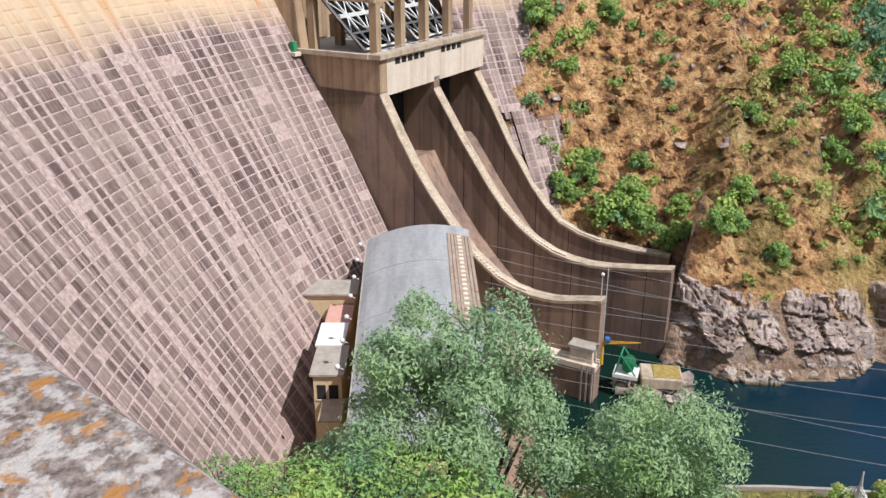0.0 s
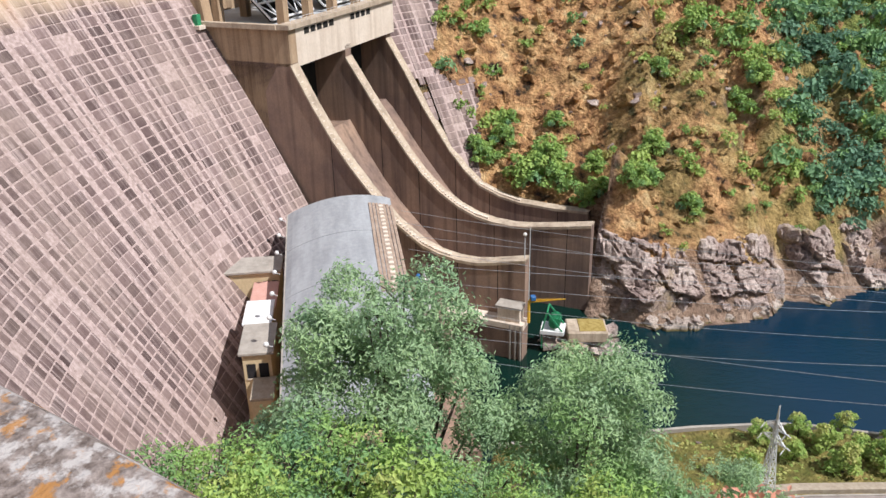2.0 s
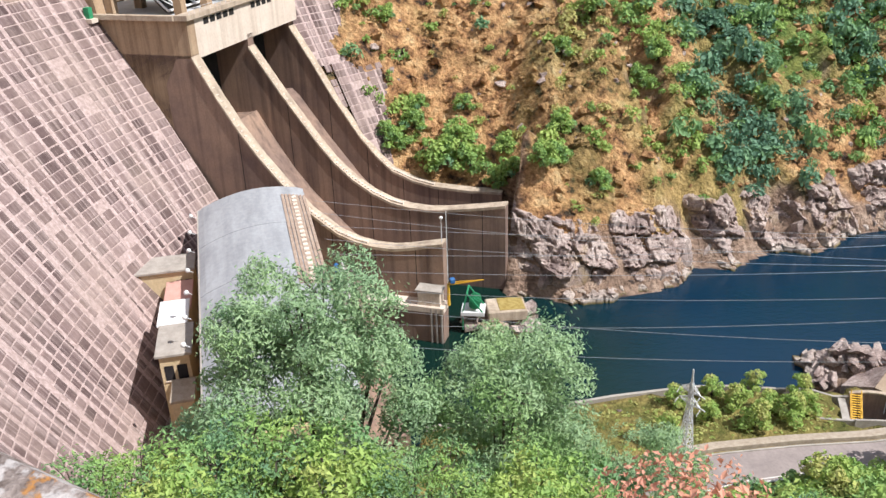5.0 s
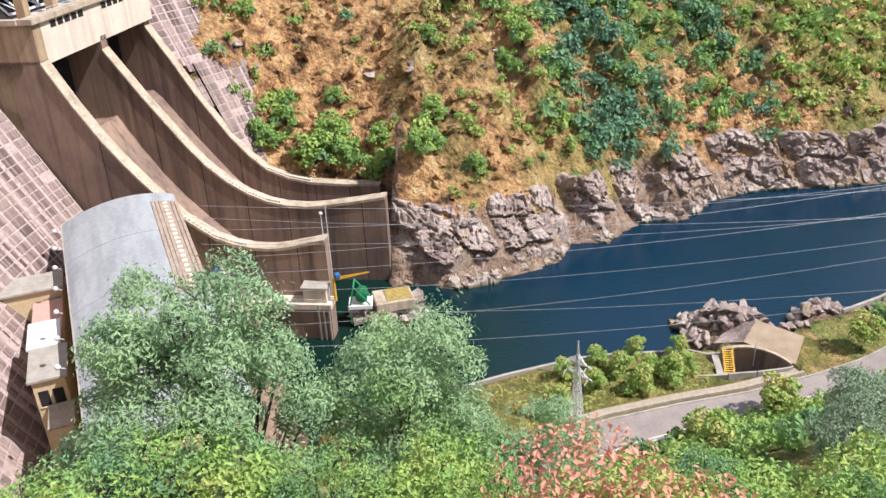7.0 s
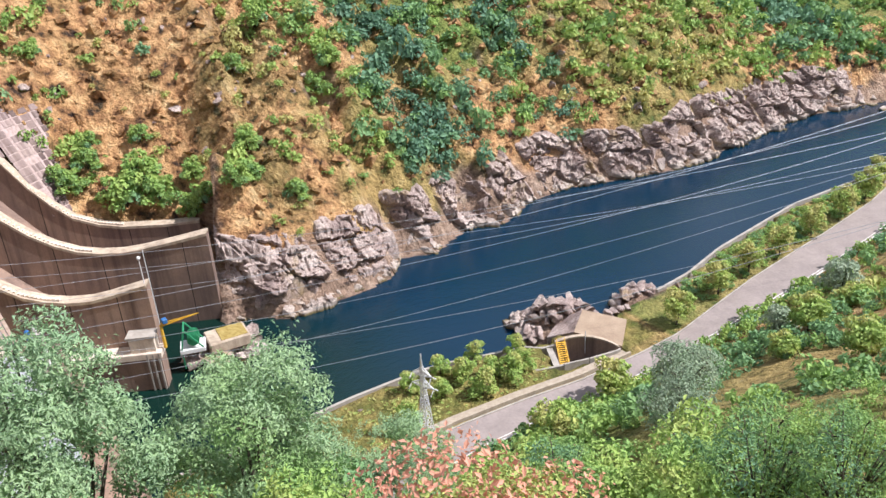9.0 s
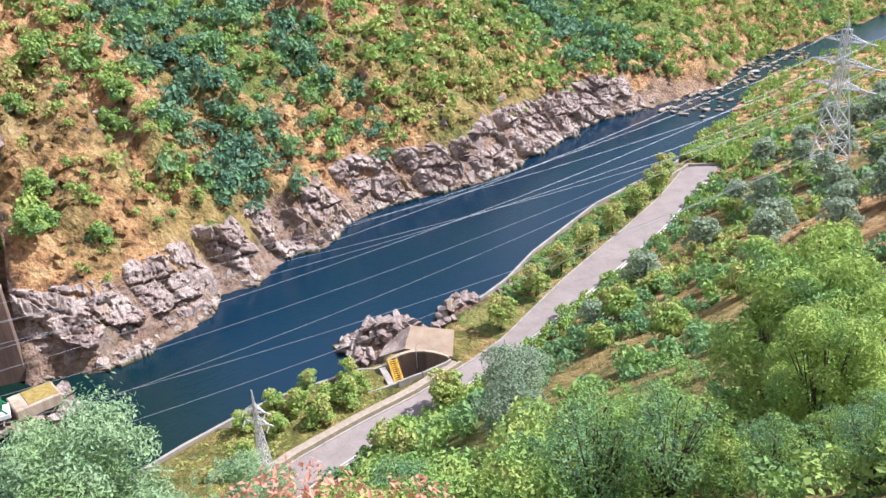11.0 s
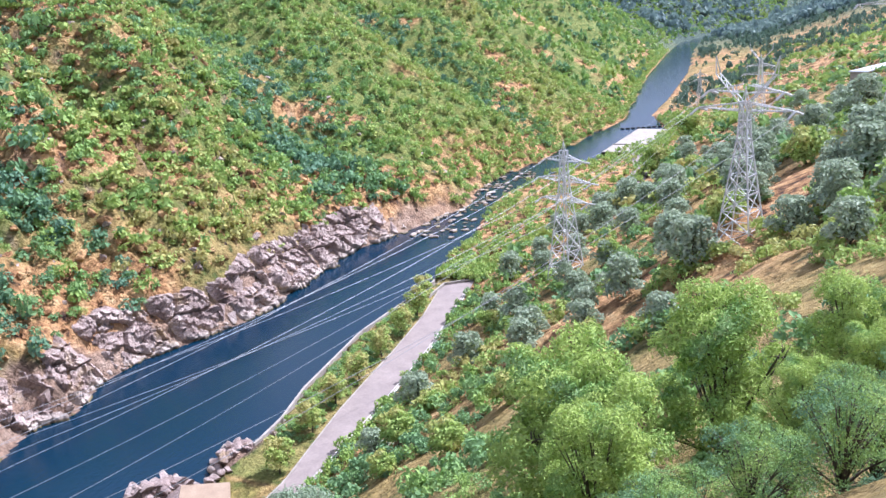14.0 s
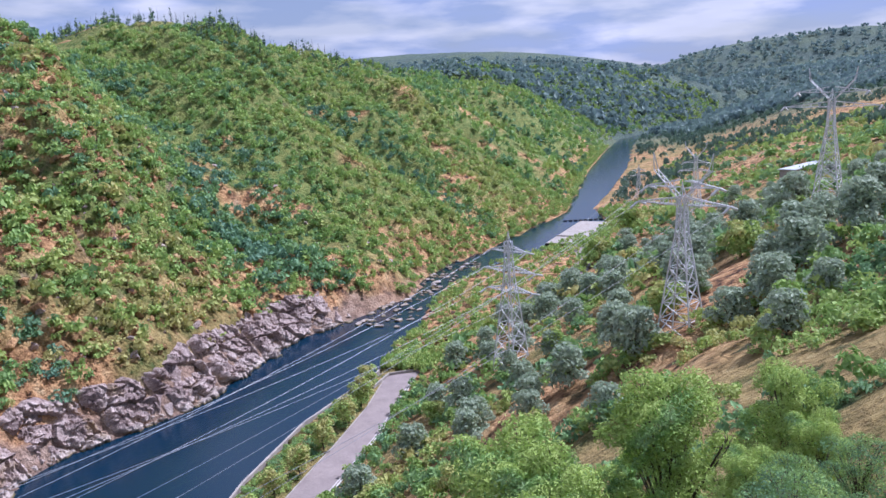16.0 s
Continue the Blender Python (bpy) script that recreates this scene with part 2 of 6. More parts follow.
M = dict(
    ground=ground_material(), rock=rock_material(), water=water_material(),
    dam_panel=dam_material("dam_lift_concrete", True), dam_joint=dam_material("dam_joint_concrete", False),
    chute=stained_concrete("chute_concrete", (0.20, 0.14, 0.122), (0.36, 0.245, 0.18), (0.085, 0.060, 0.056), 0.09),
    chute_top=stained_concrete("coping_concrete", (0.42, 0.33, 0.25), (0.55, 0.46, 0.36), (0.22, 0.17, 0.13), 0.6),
    block=stained_concrete("spillway_block_concrete", (0.40, 0.28, 0.18), (0.50, 0.37, 0.25), (0.12, 0.08, 0.055)),
    pale=stained_concrete("pale_concrete", (0.66, 0.56, 0.47), (0.74, 0.65, 0.56), (0.5, 0.4, 0.32)),
    grey=plain("grey_concrete", (0.30, 0.27, 0.24), (0.44, 0.40, 0.36), 0.5),
    deck=plain("deck_grey", (0.42, 0.45, 0.48), (0.52, 0.55, 0.58), 0.3),
    roof=plain("weathered_roof_sheet", (0.28, 0.29, 0.31), (0.42, 0.435, 0.46), 0.12, 0.6, stretch=(0.5, 3.0, 1.0)),
    cream=plain("cream_render", (0.60, 0.46, 0.27), (0.68, 0.55, 0.36), 0.3),
    white=plain("white_paint", (0.76, 0.77, 0.78), (0.84, 0.84, 0.84), 0.6, 0.5),
    steel=plain("galvanised_steel", (0.58, 0.59, 0.61), (0.72, 0.73, 0.75), 1.5, 0.5, 0.15, bumps=0.0),
    gate=plain("white_gate_steel", (0.70, 0.72, 0.74), (0.80, 0.81, 0.82), 1.2, 0.45, 0.0, bumps=0.0),
    # near-black; in gate slots and vents it stands in for inner shade
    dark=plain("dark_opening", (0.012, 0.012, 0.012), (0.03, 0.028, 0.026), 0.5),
    rust=plain("rusty_grating", (0.30, 0.21, 0.16), (0.46, 0.36, 0.29), 0.9),
    asphalt=plain("worn_asphalt", (0.25, 0.21, 0.20), (0.32, 0.27, 0.255), 0.25, 0.9, bumps=0.15),
    apron=plain("tan_concrete", (0.29, 0.21, 0.15), (0.38, 0.29, 0.21), 0.3),
    line=plain("road_paint", (0.62, 0.60, 0.56), (0.72, 0.70, 0.66), 0.8),
    stone=plain("rubble_stone", (0.32, 0.26, 0.2), (0.46, 0.39, 0.31), 1.2, pieces=0.4),
    green=plain("green_paint", (0.03, 0.22, 0.10), (0.05, 0.33, 0.16), 0.9, 0.5),
    yellow=plain("yellow_paint", (0.62, 0.34, 0.03), (0.72, 0.44, 0.06), 0.8, 0.5),
    pink=plain("pink_render", (0.55, 0.30, 0.25), (0.62, 0.37, 0.32), 0.5),
    bark=plain("bark", (0.07, 0.055, 0.042), (0.14, 0.115, 0.09), 3.0),
    glass=plain("dark_window_glass", (0.02, 0.02, 0.022), (0.035, 0.035, 0.04), 0.6, 0.08, bumps=0.0),
    cable=plain("aluminium_cable", (0.30, 0.31, 0.33), (0.42, 0.43, 0.45), 0.4, 0.4, 0.3, bumps=0.0),
    blue=plain("blue_paint", (0.03, 0.12, 0.32), (0.05, 0.18, 0.42), 0.5, 0.5),
    ceramic=plain("grey_ceramic", (0.62, 0.62, 0.62), (0.75, 0.75, 0.75), 0.7, 0.3, bumps=0.0),
    lichen=lichen_material(),
)
SHRUB = leaf_material("shrub_leaves", ((0.0, (0.17, 0.31, 0.21)), (0.25, (0.22, 0.38, 0.18)), (0.5, (0.31, 0.47, 0.14)), (0.8, (0.42, 0.53, 0.16)), (1.0, (0.53, 0.50, 0.20))), 0.55)
OLIVE = leaf_material("olive_leaves", ((0.0, (0.25, 0.34, 0.23)), (1.0, (0.48, 0.56, 0.42))))
ACACIA = leaf_material("acacia_leaves", ((0.0, (0.27, 0.42, 0.26)), (0.5, (0.39, 0.53, 0.31)), (0.8, (0.25, 0.41, 0.13)), (1.0, (0.45, 0.58, 0.17))), 0.55)
# Leaf greens lifted and shifted to blue-grey for valley haze.
FARWOOD = leaf_material("far_wood_leaves", ((0.0, (0.10, 0.17, 0.15)), (1.0, (0.22, 0.32, 0.20))))
# Haze of the far distance is put into this leaf colour.
HAZEWOOD = leaf_material("hazed_wood_leaves", ((0.0, (0.17, 0.25, 0.26)), (1.0, (0.28, 0.38, 0.34))))
BLOSSOM = leaf_material("oleander_blossom", ((0.0, (0.66, 0.17, 0.14)), (1.0, (0.80, 0.50, 0.36))))

# ---- mesh helpers ----
def mesh_object(name, verts, faces, mat, parent=None, label="", smooth=False):
    """One mesh object from arrays; faces all have the same number of corners."""
    verts, faces = np.asarray(verts, np.float32), np.asarray(faces, np.int32)
    me = bpy.data.meshes.new(name)
    k = faces.shape[1]
    me.vertices.add(len(verts))
    me.vertices.foreach_set("co", verts.ravel())
    me.loops.add(faces.size)
    me.loops.foreach_set("vertex_index", faces.ravel())
    me.polygons.add(len(faces))
    me.polygons.foreach_set("loop_start", np.arange(0, faces.size, k, dtype=np.int32))
    me.polygons.foreach_set("use_smooth", np.full(len(faces), smooth, bool))
    me.update(calc_edges=True)
    me.materials.append(mat)
    ob = new(name, me)
    if parent:
        ob.parent = parent
    if label:
        ob["label"] = label
    return ob


def point_attr(ob, name, values):
    a = ob.data.attributes.new(name, "FLOAT", "POINT")
    a.data.foreach_set("value", np.asarray(values, np.float32).ravel())


def thing(name, label, category, group="", kind="", at=(0, 0, 0), rz=0.0):
    e = new(name)
    e.matrix_basis = pose(*at, 0, 0, rz)
    return tagged(e, label, category, group, kind)


def part(name, bm, mat, parent=None, label="", smooth=False):
    me = bpy.data.meshes.new(name)
    bmesh.ops.recalc_face_normals(bm, faces=bm.faces)
    bm.to_mesh(me)
    bm.free()
    if smooth:
        me.polygons.foreach_set("use_smooth", np.ones(len(me.polygons), bool))
    me.materials.append(mat)
    ob = new(name, me)
    if parent:
        ob.parent = parent
    if label:
        ob["label"] = label
    return ob


def add_box(bm, x0, x1, y0, y1, z0, z1, m=None, bevel=0.0):
    vs = [bm.verts.new((x, y, z)) for z in (z0, z1) for x, y in ((x0, y0), (x1, y0), (x1, y1), (x0, y1))]
    fs = [bm.faces.new([vs[i] for i in f]) for f in ((3, 2, 1, 0), (4, 5, 6, 7), (0, 1, 5, 4), (1, 2, 6, 5), (2, 3, 7, 6), (3, 0, 4, 7))]
    if bevel:
        es = list({e for f in fs for e in f.edges})
        r = bmesh.ops.bevel(bm, geom=es, offset=bevel, segments=1, affect="EDGES")
        vs = list({v for v in vs if v.is_valid} | {v for f in r["faces"] for v in f.verts})
    if m is not None:
        bmesh.ops.transform(bm, matrix=m, verts=vs)
    return vs


def box_part(name, x0, x1, y0, y1, z0, z1, mat, parent=None, label="", bevel=0.0, m=None):
    bm = bmesh.new()
    add_box(bm, x0, x1, y0, y1, z0, z1, m, bevel)
    return part(name, bm, mat, parent, label)


def add_bar(bm, a, b, w=0.1):
    """A square bar from a to b."""
    a, b = Vector(a), Vector(b)
    d = b - a
    if d.length < 1e-6:
        return
    q = d.to_track_quat("Z", "Y").to_matrix().to_4x4()
    add_box(bm, -w / 2, w / 2, -w / 2, w / 2, 0, d.length, Matrix.Translation(a) @ q)


def add_tube(bm, pts, rs, n=8, caps=True):
    """A round tube through pts with radii rs."""
    rings = []
    for i, (p, r) in enumerate(zip(pts, rs)):
        p = Vector(p)
        d = Vector(pts[min(i + 1, len(pts) - 1)]) - Vector(pts[max(i - 1, 0)])
        q = d.to_track_quat("Z", "Y")
        rings.append([bm.verts.new(p + q @ Vector((r * math.cos(2 * math.pi * k / n), r * math.sin(2 * math.pi * k / n), 0))) for k in range(n)])
    for a, b in zip(rings, rings[1:]):
        for k in range(n):
            bm.faces.new((a[k], a[(k + 1) % n], b[(k + 1) % n], b[k]))
    if caps:
        bm.faces.new(rings[0][::-1])
        bm.faces.new(rings[-1])


def prism(bm, outline, off0, off1, place):
    """An outline of (s, z) pairs, extruded from off0 to off1; place(s, n, z) gives the point."""
    a = [bm.verts.new(place(s, off0, z)) for s, z in outline]
    b = [bm.verts.new(place(s, off1, z)) for s, z in outline]
    n = len(a)
    bm.faces.new(a)
    bm.faces.new(b[::-1])
    for i in range(n):
        bm.faces.new((a[i], b[i], b[(i + 1) % n], a[(i + 1) % n]))


# ---- noise over arrays ----
NRNG = np.random.default_rng(7)
LATTICE = NRNG.random((256, 256))


def vnoise(x, y):
    xi, yi = np.floor(x).astype(int), np.floor(y).astype(int)
    fx, fy = x - xi, y - yi
    fx, fy = fx * fx * (3 - 2 * fx), fy * fy * (3 - 2 * fy)
    g = lambda i, j: LATTICE[i % 256, j % 256]
    return (g(xi, yi) * (1 - fx) + g(xi + 1, yi) * fx) * (1 - fy) + (g(xi, yi + 1) * (1 - fx) + g(xi + 1, yi + 1) * fx) * fy


def fbm(x, y, octaves=4):
    t, a, f = 0.0, 0.5, 1.0
    for k in range(octaves):
        t = t + a * vnoise(x * f + 17.3 * k, y * f + 5.7 * k)
        a, f = a * 0.5, f * 2.03
    return t / (1 - 0.5 ** octaves)


def sstep(a, b, v):
    t = np.clip((v - a) / (b - a), 0, 1)
    return t * t * (3 - 2 * t)


# ---- the lie of the land ----
FLOW = Vector((0.4927, 0.8702, 0))      # the way the spillway runs
ACROSS = Vector((-0.8702, 0.4927, 0))   # from the near chute wall to the far one
ARCH = (-97.4, 95.9)                    # the centre of the dam's arch
ARCH_R, BATTER = 170.0, 0.60            # radius of the downstream face at crest level, and how it falls


def shore_left(y):
    return np.interp(y, [-300, 40, 54, 63, 80, 90, 98, 106, 112, 124, 130, 145, 162, 178, 196, 230, 268, 300, 345, 375, 413, 440, 506, 603, 682, 915, 1190, 1400, 1800, 2400, 5000],
                     [-170, -166, -162, -155, -155.5, -156, -164, -160, -163, -168, -162, -169, -169, -163, -157, -158.5, -161, -152, -140, -147, -145, -138, -131, -121, -129, -157, -180, -192, -120, 100, 300])


def shore_right(y):
    return np.interp(y, [-300, 20, 54, 68, 74, 80, 87, 93, 99, 125, 135, 150, 185, 228, 255, 271, 287, 304, 328, 365, 400, 435, 488, 515, 543, 620, 720, 930, 1190, 1400, 1800, 2400, 5000],
                     [-112, -112, -112, -111, -109.6, -107.3, -104.6, -103.6, -104.5, -102.5, -103.2, -106.5, -110, -107, -114, -120, -116, -122, -128, -132, -126, -112, -94, -85, -80, -104, -106, -118, -146, -160, -90, 130, 340])


def road_right(y):
    return np.interp(y, [-100, 20, 64, 89, 104, 126, 151, 171, 184, 232, 260, 340, 416, 480, 900], [-76, -83, -85.6, -83.8, -82.6, -83.2, -84.2, -85.6, -86.8, -94.2, -94, -66, -71, -70, -75])


def headland(x, y):
    """Two low rocky points standing out from the right bank by the intake."""
    rough = 2.4 * (fbm(x / 4 + 3, y / 4 + 8, 3) - 0.5)
    one = 4.6 * (1 - ((x + 111.0) / 9.5) ** 2 - ((y - 103.5) / 9.5) ** 2)
    two = 4.0 * (1 - ((x + 107.0) / 5.5) ** 2 - ((y - 123.5) / 6.5) ** 2)
    top = np.maximum(one, two)
    return np.where(top > -3, top + rough, -9)


def bay_local(x, y):
    """Metres along and across the sunken intake bay beside the road."""
    return (x + 95.2) * 0.4927 + (y - 95.2) * 0.8702, (y - 95.2) * 0.4927 - (x + 95.2) * 0.8702


def bay_near(a):
    return np.interp(a, [-6, -4.3, 0.5, 6.0, 7.2], [-3.7, -3.4, -2.5, -1.0, -0.3])


def bay_far(a):
    return np.interp(a, [-6, -4.2, -2, 0.3, 2.5, 4.5, 6, 7.2], [3.4, 3.6, 3.75, 3.6, 3.0, 2.1, 1.1, -0.1])


# wooded gullies of the left bank: where each meets the river, its slant, width and depth
GULLIES = [(114, 0.18, 11, 7), (165, 0.10, 8, 5), (282, 0.55, 42, 26), (474, 0.20, 22, 15), (655, 0.2, 40, 24), (860, 0.2, 60, 34)]


def wooded(y, u):
    """How deep in a gully a place of the left bank lies, 0 to 1."""
    return np.max([np.exp(-((y - c - k * u - 0.15 * w) / (w * 1.05)) ** 2) for c, k, w, d in GULLIES], axis=0)


def height(x, y):
    x, y = np.asarray(x, float), np.asarray(y, float)
    u = shore_left(y) - x
    v = x - shore_right(y)
    big = fbm(x / 90 + 3, y / 90 + 8, 4) - 0.5
    mid = fbm(x / 22 + 31, y / 22 + 2, 4) - 0.5
    small = fbm(x / 5 + 11, y / 5 + 41, 3) - 0.5
    # left bank: rock step, then a steep hillside cut by gullies
    cliff = np.interp(y, [-200, 45, 60, 250, 330, 420, 600, 5000], [11, 11, 12, 13, 7, 2, 2, 3])
    jag = fbm(x / 9 + 70, y / 6 + 9, 4) - 0.5
    rise = cliff * (0.55 * sstep(-1.0, 4.5 + 7 * jag, u) + 0.45 * sstep(3.0, 11.0 + 8 * jag, u))
    gully = np.abs(fbm(y / 70 + x / 300 + 4, x / 260 + 1, 2) - 0.5) * 2
    tops = np.interp(y, [0, 560, 800, 1100, 1500, 2000], [168, 160, 126, 110, 120, 125])
    hl = rise + tops * np.tanh(0.80 * np.maximum(u - 5, 0) / tops) * (1 + 0.25 * big)
    hl = hl + sstep(10, 90, u) * (30 * (gully - 0.28) + 12 * mid) + 2.4 * small * sstep(0, 12, u) + 2.6 * jag * sstep(0.0, 4.0, u)
    for c, k, wide, deep in GULLIES:
        hl = hl - deep * np.exp(-((y - c - k * u) / wide) ** 2) * sstep(9, 70, u)
    crag = np.abs(fbm(x / 11 + 5, y / 11 + 77, 3) - 0.5) * 2
    hl = hl + sstep(14, 30, u) * sstep(700, 400, y) * (2.6 - 7.5 * crag)
    notch = np.abs(fbm(y / 5.5 + x / 40 + 60, x / 14 + 8, 3) - 0.5) * 2
    hl = hl + sstep(12, 22, u) * sstep(330, 220, y) * (1.5 - 5.5 * notch)
    # right bank: quay, road shelf, slope up to the lookout
    w = x - road_right(y) - 2.5
    steep = np.interp(y, [-40, 0, 25, 50, 90, 130, 200, 300, 480, 900, 5000], [1.2, 1.15, 0.93, 0.78, 0.68, 0.62, 0.55, 0.46, 0.40, 0.30, 0.25])
    cap = np.interp(y, [0, 150, 350, 700, 1300], [160, 150, 112, 90, 105])
    hr = 5.0 + cap * np.tanh(steep * np.maximum(w, 0) / cap) + sstep(3, 30, w) * (5 * mid + 10 * big * sstep(90, 250, y)) + 0.9 * small * sstep(1, 6, w)
    shelf = sstep(232, 262, y)
    hr = np.where(w <= 0, 5.0 * (1 - shelf) + shelf * np.clip(0.3 + v * 0.14, 0, 5.0) + 0.25 * small * (v > 12), hr)
    hr = np.where((v < 0.5) & (y < 232), -4, hr)
    # the lookout
    near = np.exp(-((x - 3) ** 2 + (y + 6) ** 2) / 90)
    hr = hr * (1 - near) + 90.2 * near
    # far valley
    far = sstep(2000, 2900, y)
    axis = -0.10 * y + 20
    hills = 30 + 130 * np.tanh(np.abs(x - axis) / 700) + 70 * (fbm(x / 500 + 2.2, y / 500 + 6.4, 4) - 0.5) + 150 * sstep(3700, 4500, y)
    h = np.where(u > -2, hl, np.where(v > 0, hr, -6.0))
    h = np.where((u <= -2) & (v <= 0), -6.0, h)
    h = h * (1 - far) + far * np.maximum(hills, 10)
    h = np.maximum(h, headland(x, y))
    a, b = bay_local(x, y)
    h = np.where((a > -6.2) & (a < 7.4) & (b > bay_near(a) - 0.5) & (b < bay_far(a) + 0.5), -1.5, h)
    # the works: cut back under chutes, power station and dam
    s = x * FLOW.x + y * FLOW.y
    n = x * FLOW.y - y * FLOW.x
    ctop = np.interp(s, [-125, -99, -88, -81, -73, -62, -44, -36], [62, 54, 36.5, 26, 17, 13.5, 13, 13])
    q = -192.5 - n
    cut = (s < -10) & (q > 0)
    h = np.where(cut, np.minimum(h, ctop + np.maximum(q - 1.5, 0) * 1.05 + 3 * mid + np.maximum(s + 48, 0) * 0.9), h)
    r = np.hypot(x - ARCH[0], y - ARCH[1])
    works = (q <= 0) & (s < -38) & (x < -100) & (y < 60)
    h = np.where(works, np.minimum(h, -4.0), h)
    inside = (r > 112) & (y < 40) & (x < -78)
    low = ARCH_R - r
    return np.where(inside & ~cut, np.minimum(h, np.maximum(92 - low / BATTER - 6, -4)), h)


def height1(x, y):
    return float(height(np.array([x]), np.array([y]))[0])


def graded(*spans):
    out = [np.arange(a, b, d) for a, b, d in spans]
    return np.unique(np.round(np.concatenate(out), 3))


gx = graded((-2600, -700, 60), (-700, -430, 9), (-430, -300, 3.5), (-300, -200, 1.5), (-200, -148, 1.1), (-148, -124, 6), (-124, -76, 1.3), (-76, 60, 2.2), (60, 300, 9), (300, 2600, 60))
gy = graded((-340, -60, 12), (-60, 0, 3.5), (0, 200, 1.6), (200, 300, 1.9), (300, 560, 4), (560, 1400, 12), (1400, 4700, 55))
GX, GY = np.meshgrid(gx, gy)
GZ = height(GX, GY)
nx, ny = len(gx), len(gy)
idx = np.arange(nx * ny).reshape(ny, nx)
quads = np.stack([idx[:-1, :-1], idx[:-1, 1:], idx[1:, 1:], idx[1:, :-1]], -1).reshape(-1, 4)
ground = mesh_object("ground", np.stack([GX, GY, GZ], -1).reshape(-1, 3), quads, M["ground"], smooth=True)
tagged(ground, "dry orange-brown valley sides with patchy grass and bare rock", "ground", kind="structure")
U, V = shore_left(GY) - GX, GX - shore_right(GY)
gzy, gzx = np.gradient(GZ, gy, gx)
slope = np.hypot(gzx, gzy)
patch = fbm(GX / 35 + 9, GY / 35 + 1, 3)
near_y = sstep(420, 280, GY)
rocky = near_y * sstep(np.interp(GY, [60, 180, 230], [7.5, 7.5, 9]), 4, U + 10 * (fbm(GX / 8, GY / 8, 3) - 0.5)) * (U > -3) + 0.7 * sstep(1.7, 2.4, slope) * (U > 0)
rocky = rocky + (headland(GX, GY) > -1) * (GX < -101)
point_attr(ground, "rock", np.clip(rocky, 0, 1))
lush = np.clip((sstep(70, 200, GY) * sstep(14, 40, U) * sstep(0.36, 0.50, patch + 0.10 * sstep(150, 450, GY)) + 0.5 * sstep(0.52, 0.62, patch) * sstep(60, 110, GY)) * (U > 0) + (V > 0) * (0.6 * (GX < road_right(GY) - 6) * (GY > 112) * (GY < 240) + sstep(0.50, 0.62, patch) * 0.35 + sstep(140, 95, GY) * 0.5) + sstep(1000, 1500, GY), 0, 1)
point_attr(ground, "green", lush)
# how much of the hazed woods-floor colour the far ground takes
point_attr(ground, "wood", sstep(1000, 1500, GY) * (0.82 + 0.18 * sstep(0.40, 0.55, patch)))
lawn = (V > 0) * (GX < road_right(GY) - 8) * (GY < 112)
point_attr(ground, "lawn", lawn.astype(float))

wv = [(-2600, -340, 0), (2600, -340, 0), (2600, 4700, 0), (-2600, 4700, 0)]
water = mesh_object("water", wv, [[0, 1, 2, 3]], M["water"])
tagged(water, "dark blue-green river, calm and lightly rippled", "river", kind="structure")

# ---- the dam ----
def arch_point(theta, z, out=0.0):
    r = ARCH_R - BATTER * (92.0 - z) + out
    return (ARCH[0] + r * math.sin(theta), ARCH[1] - r * math.cos(theta), z)


def build_dam():
    dam = thing("dam", "tall curved mass-concrete dam with leached pale joints and dark stained lifts", "dam")
    zc = 93.0
    # solid body
    for t0, t1, nt in ((radians(-66), radians(-52.6), 60), (radians(-34.9), radians(36), 120)):
        dam_length(dam, t0, t1, nt, zc)


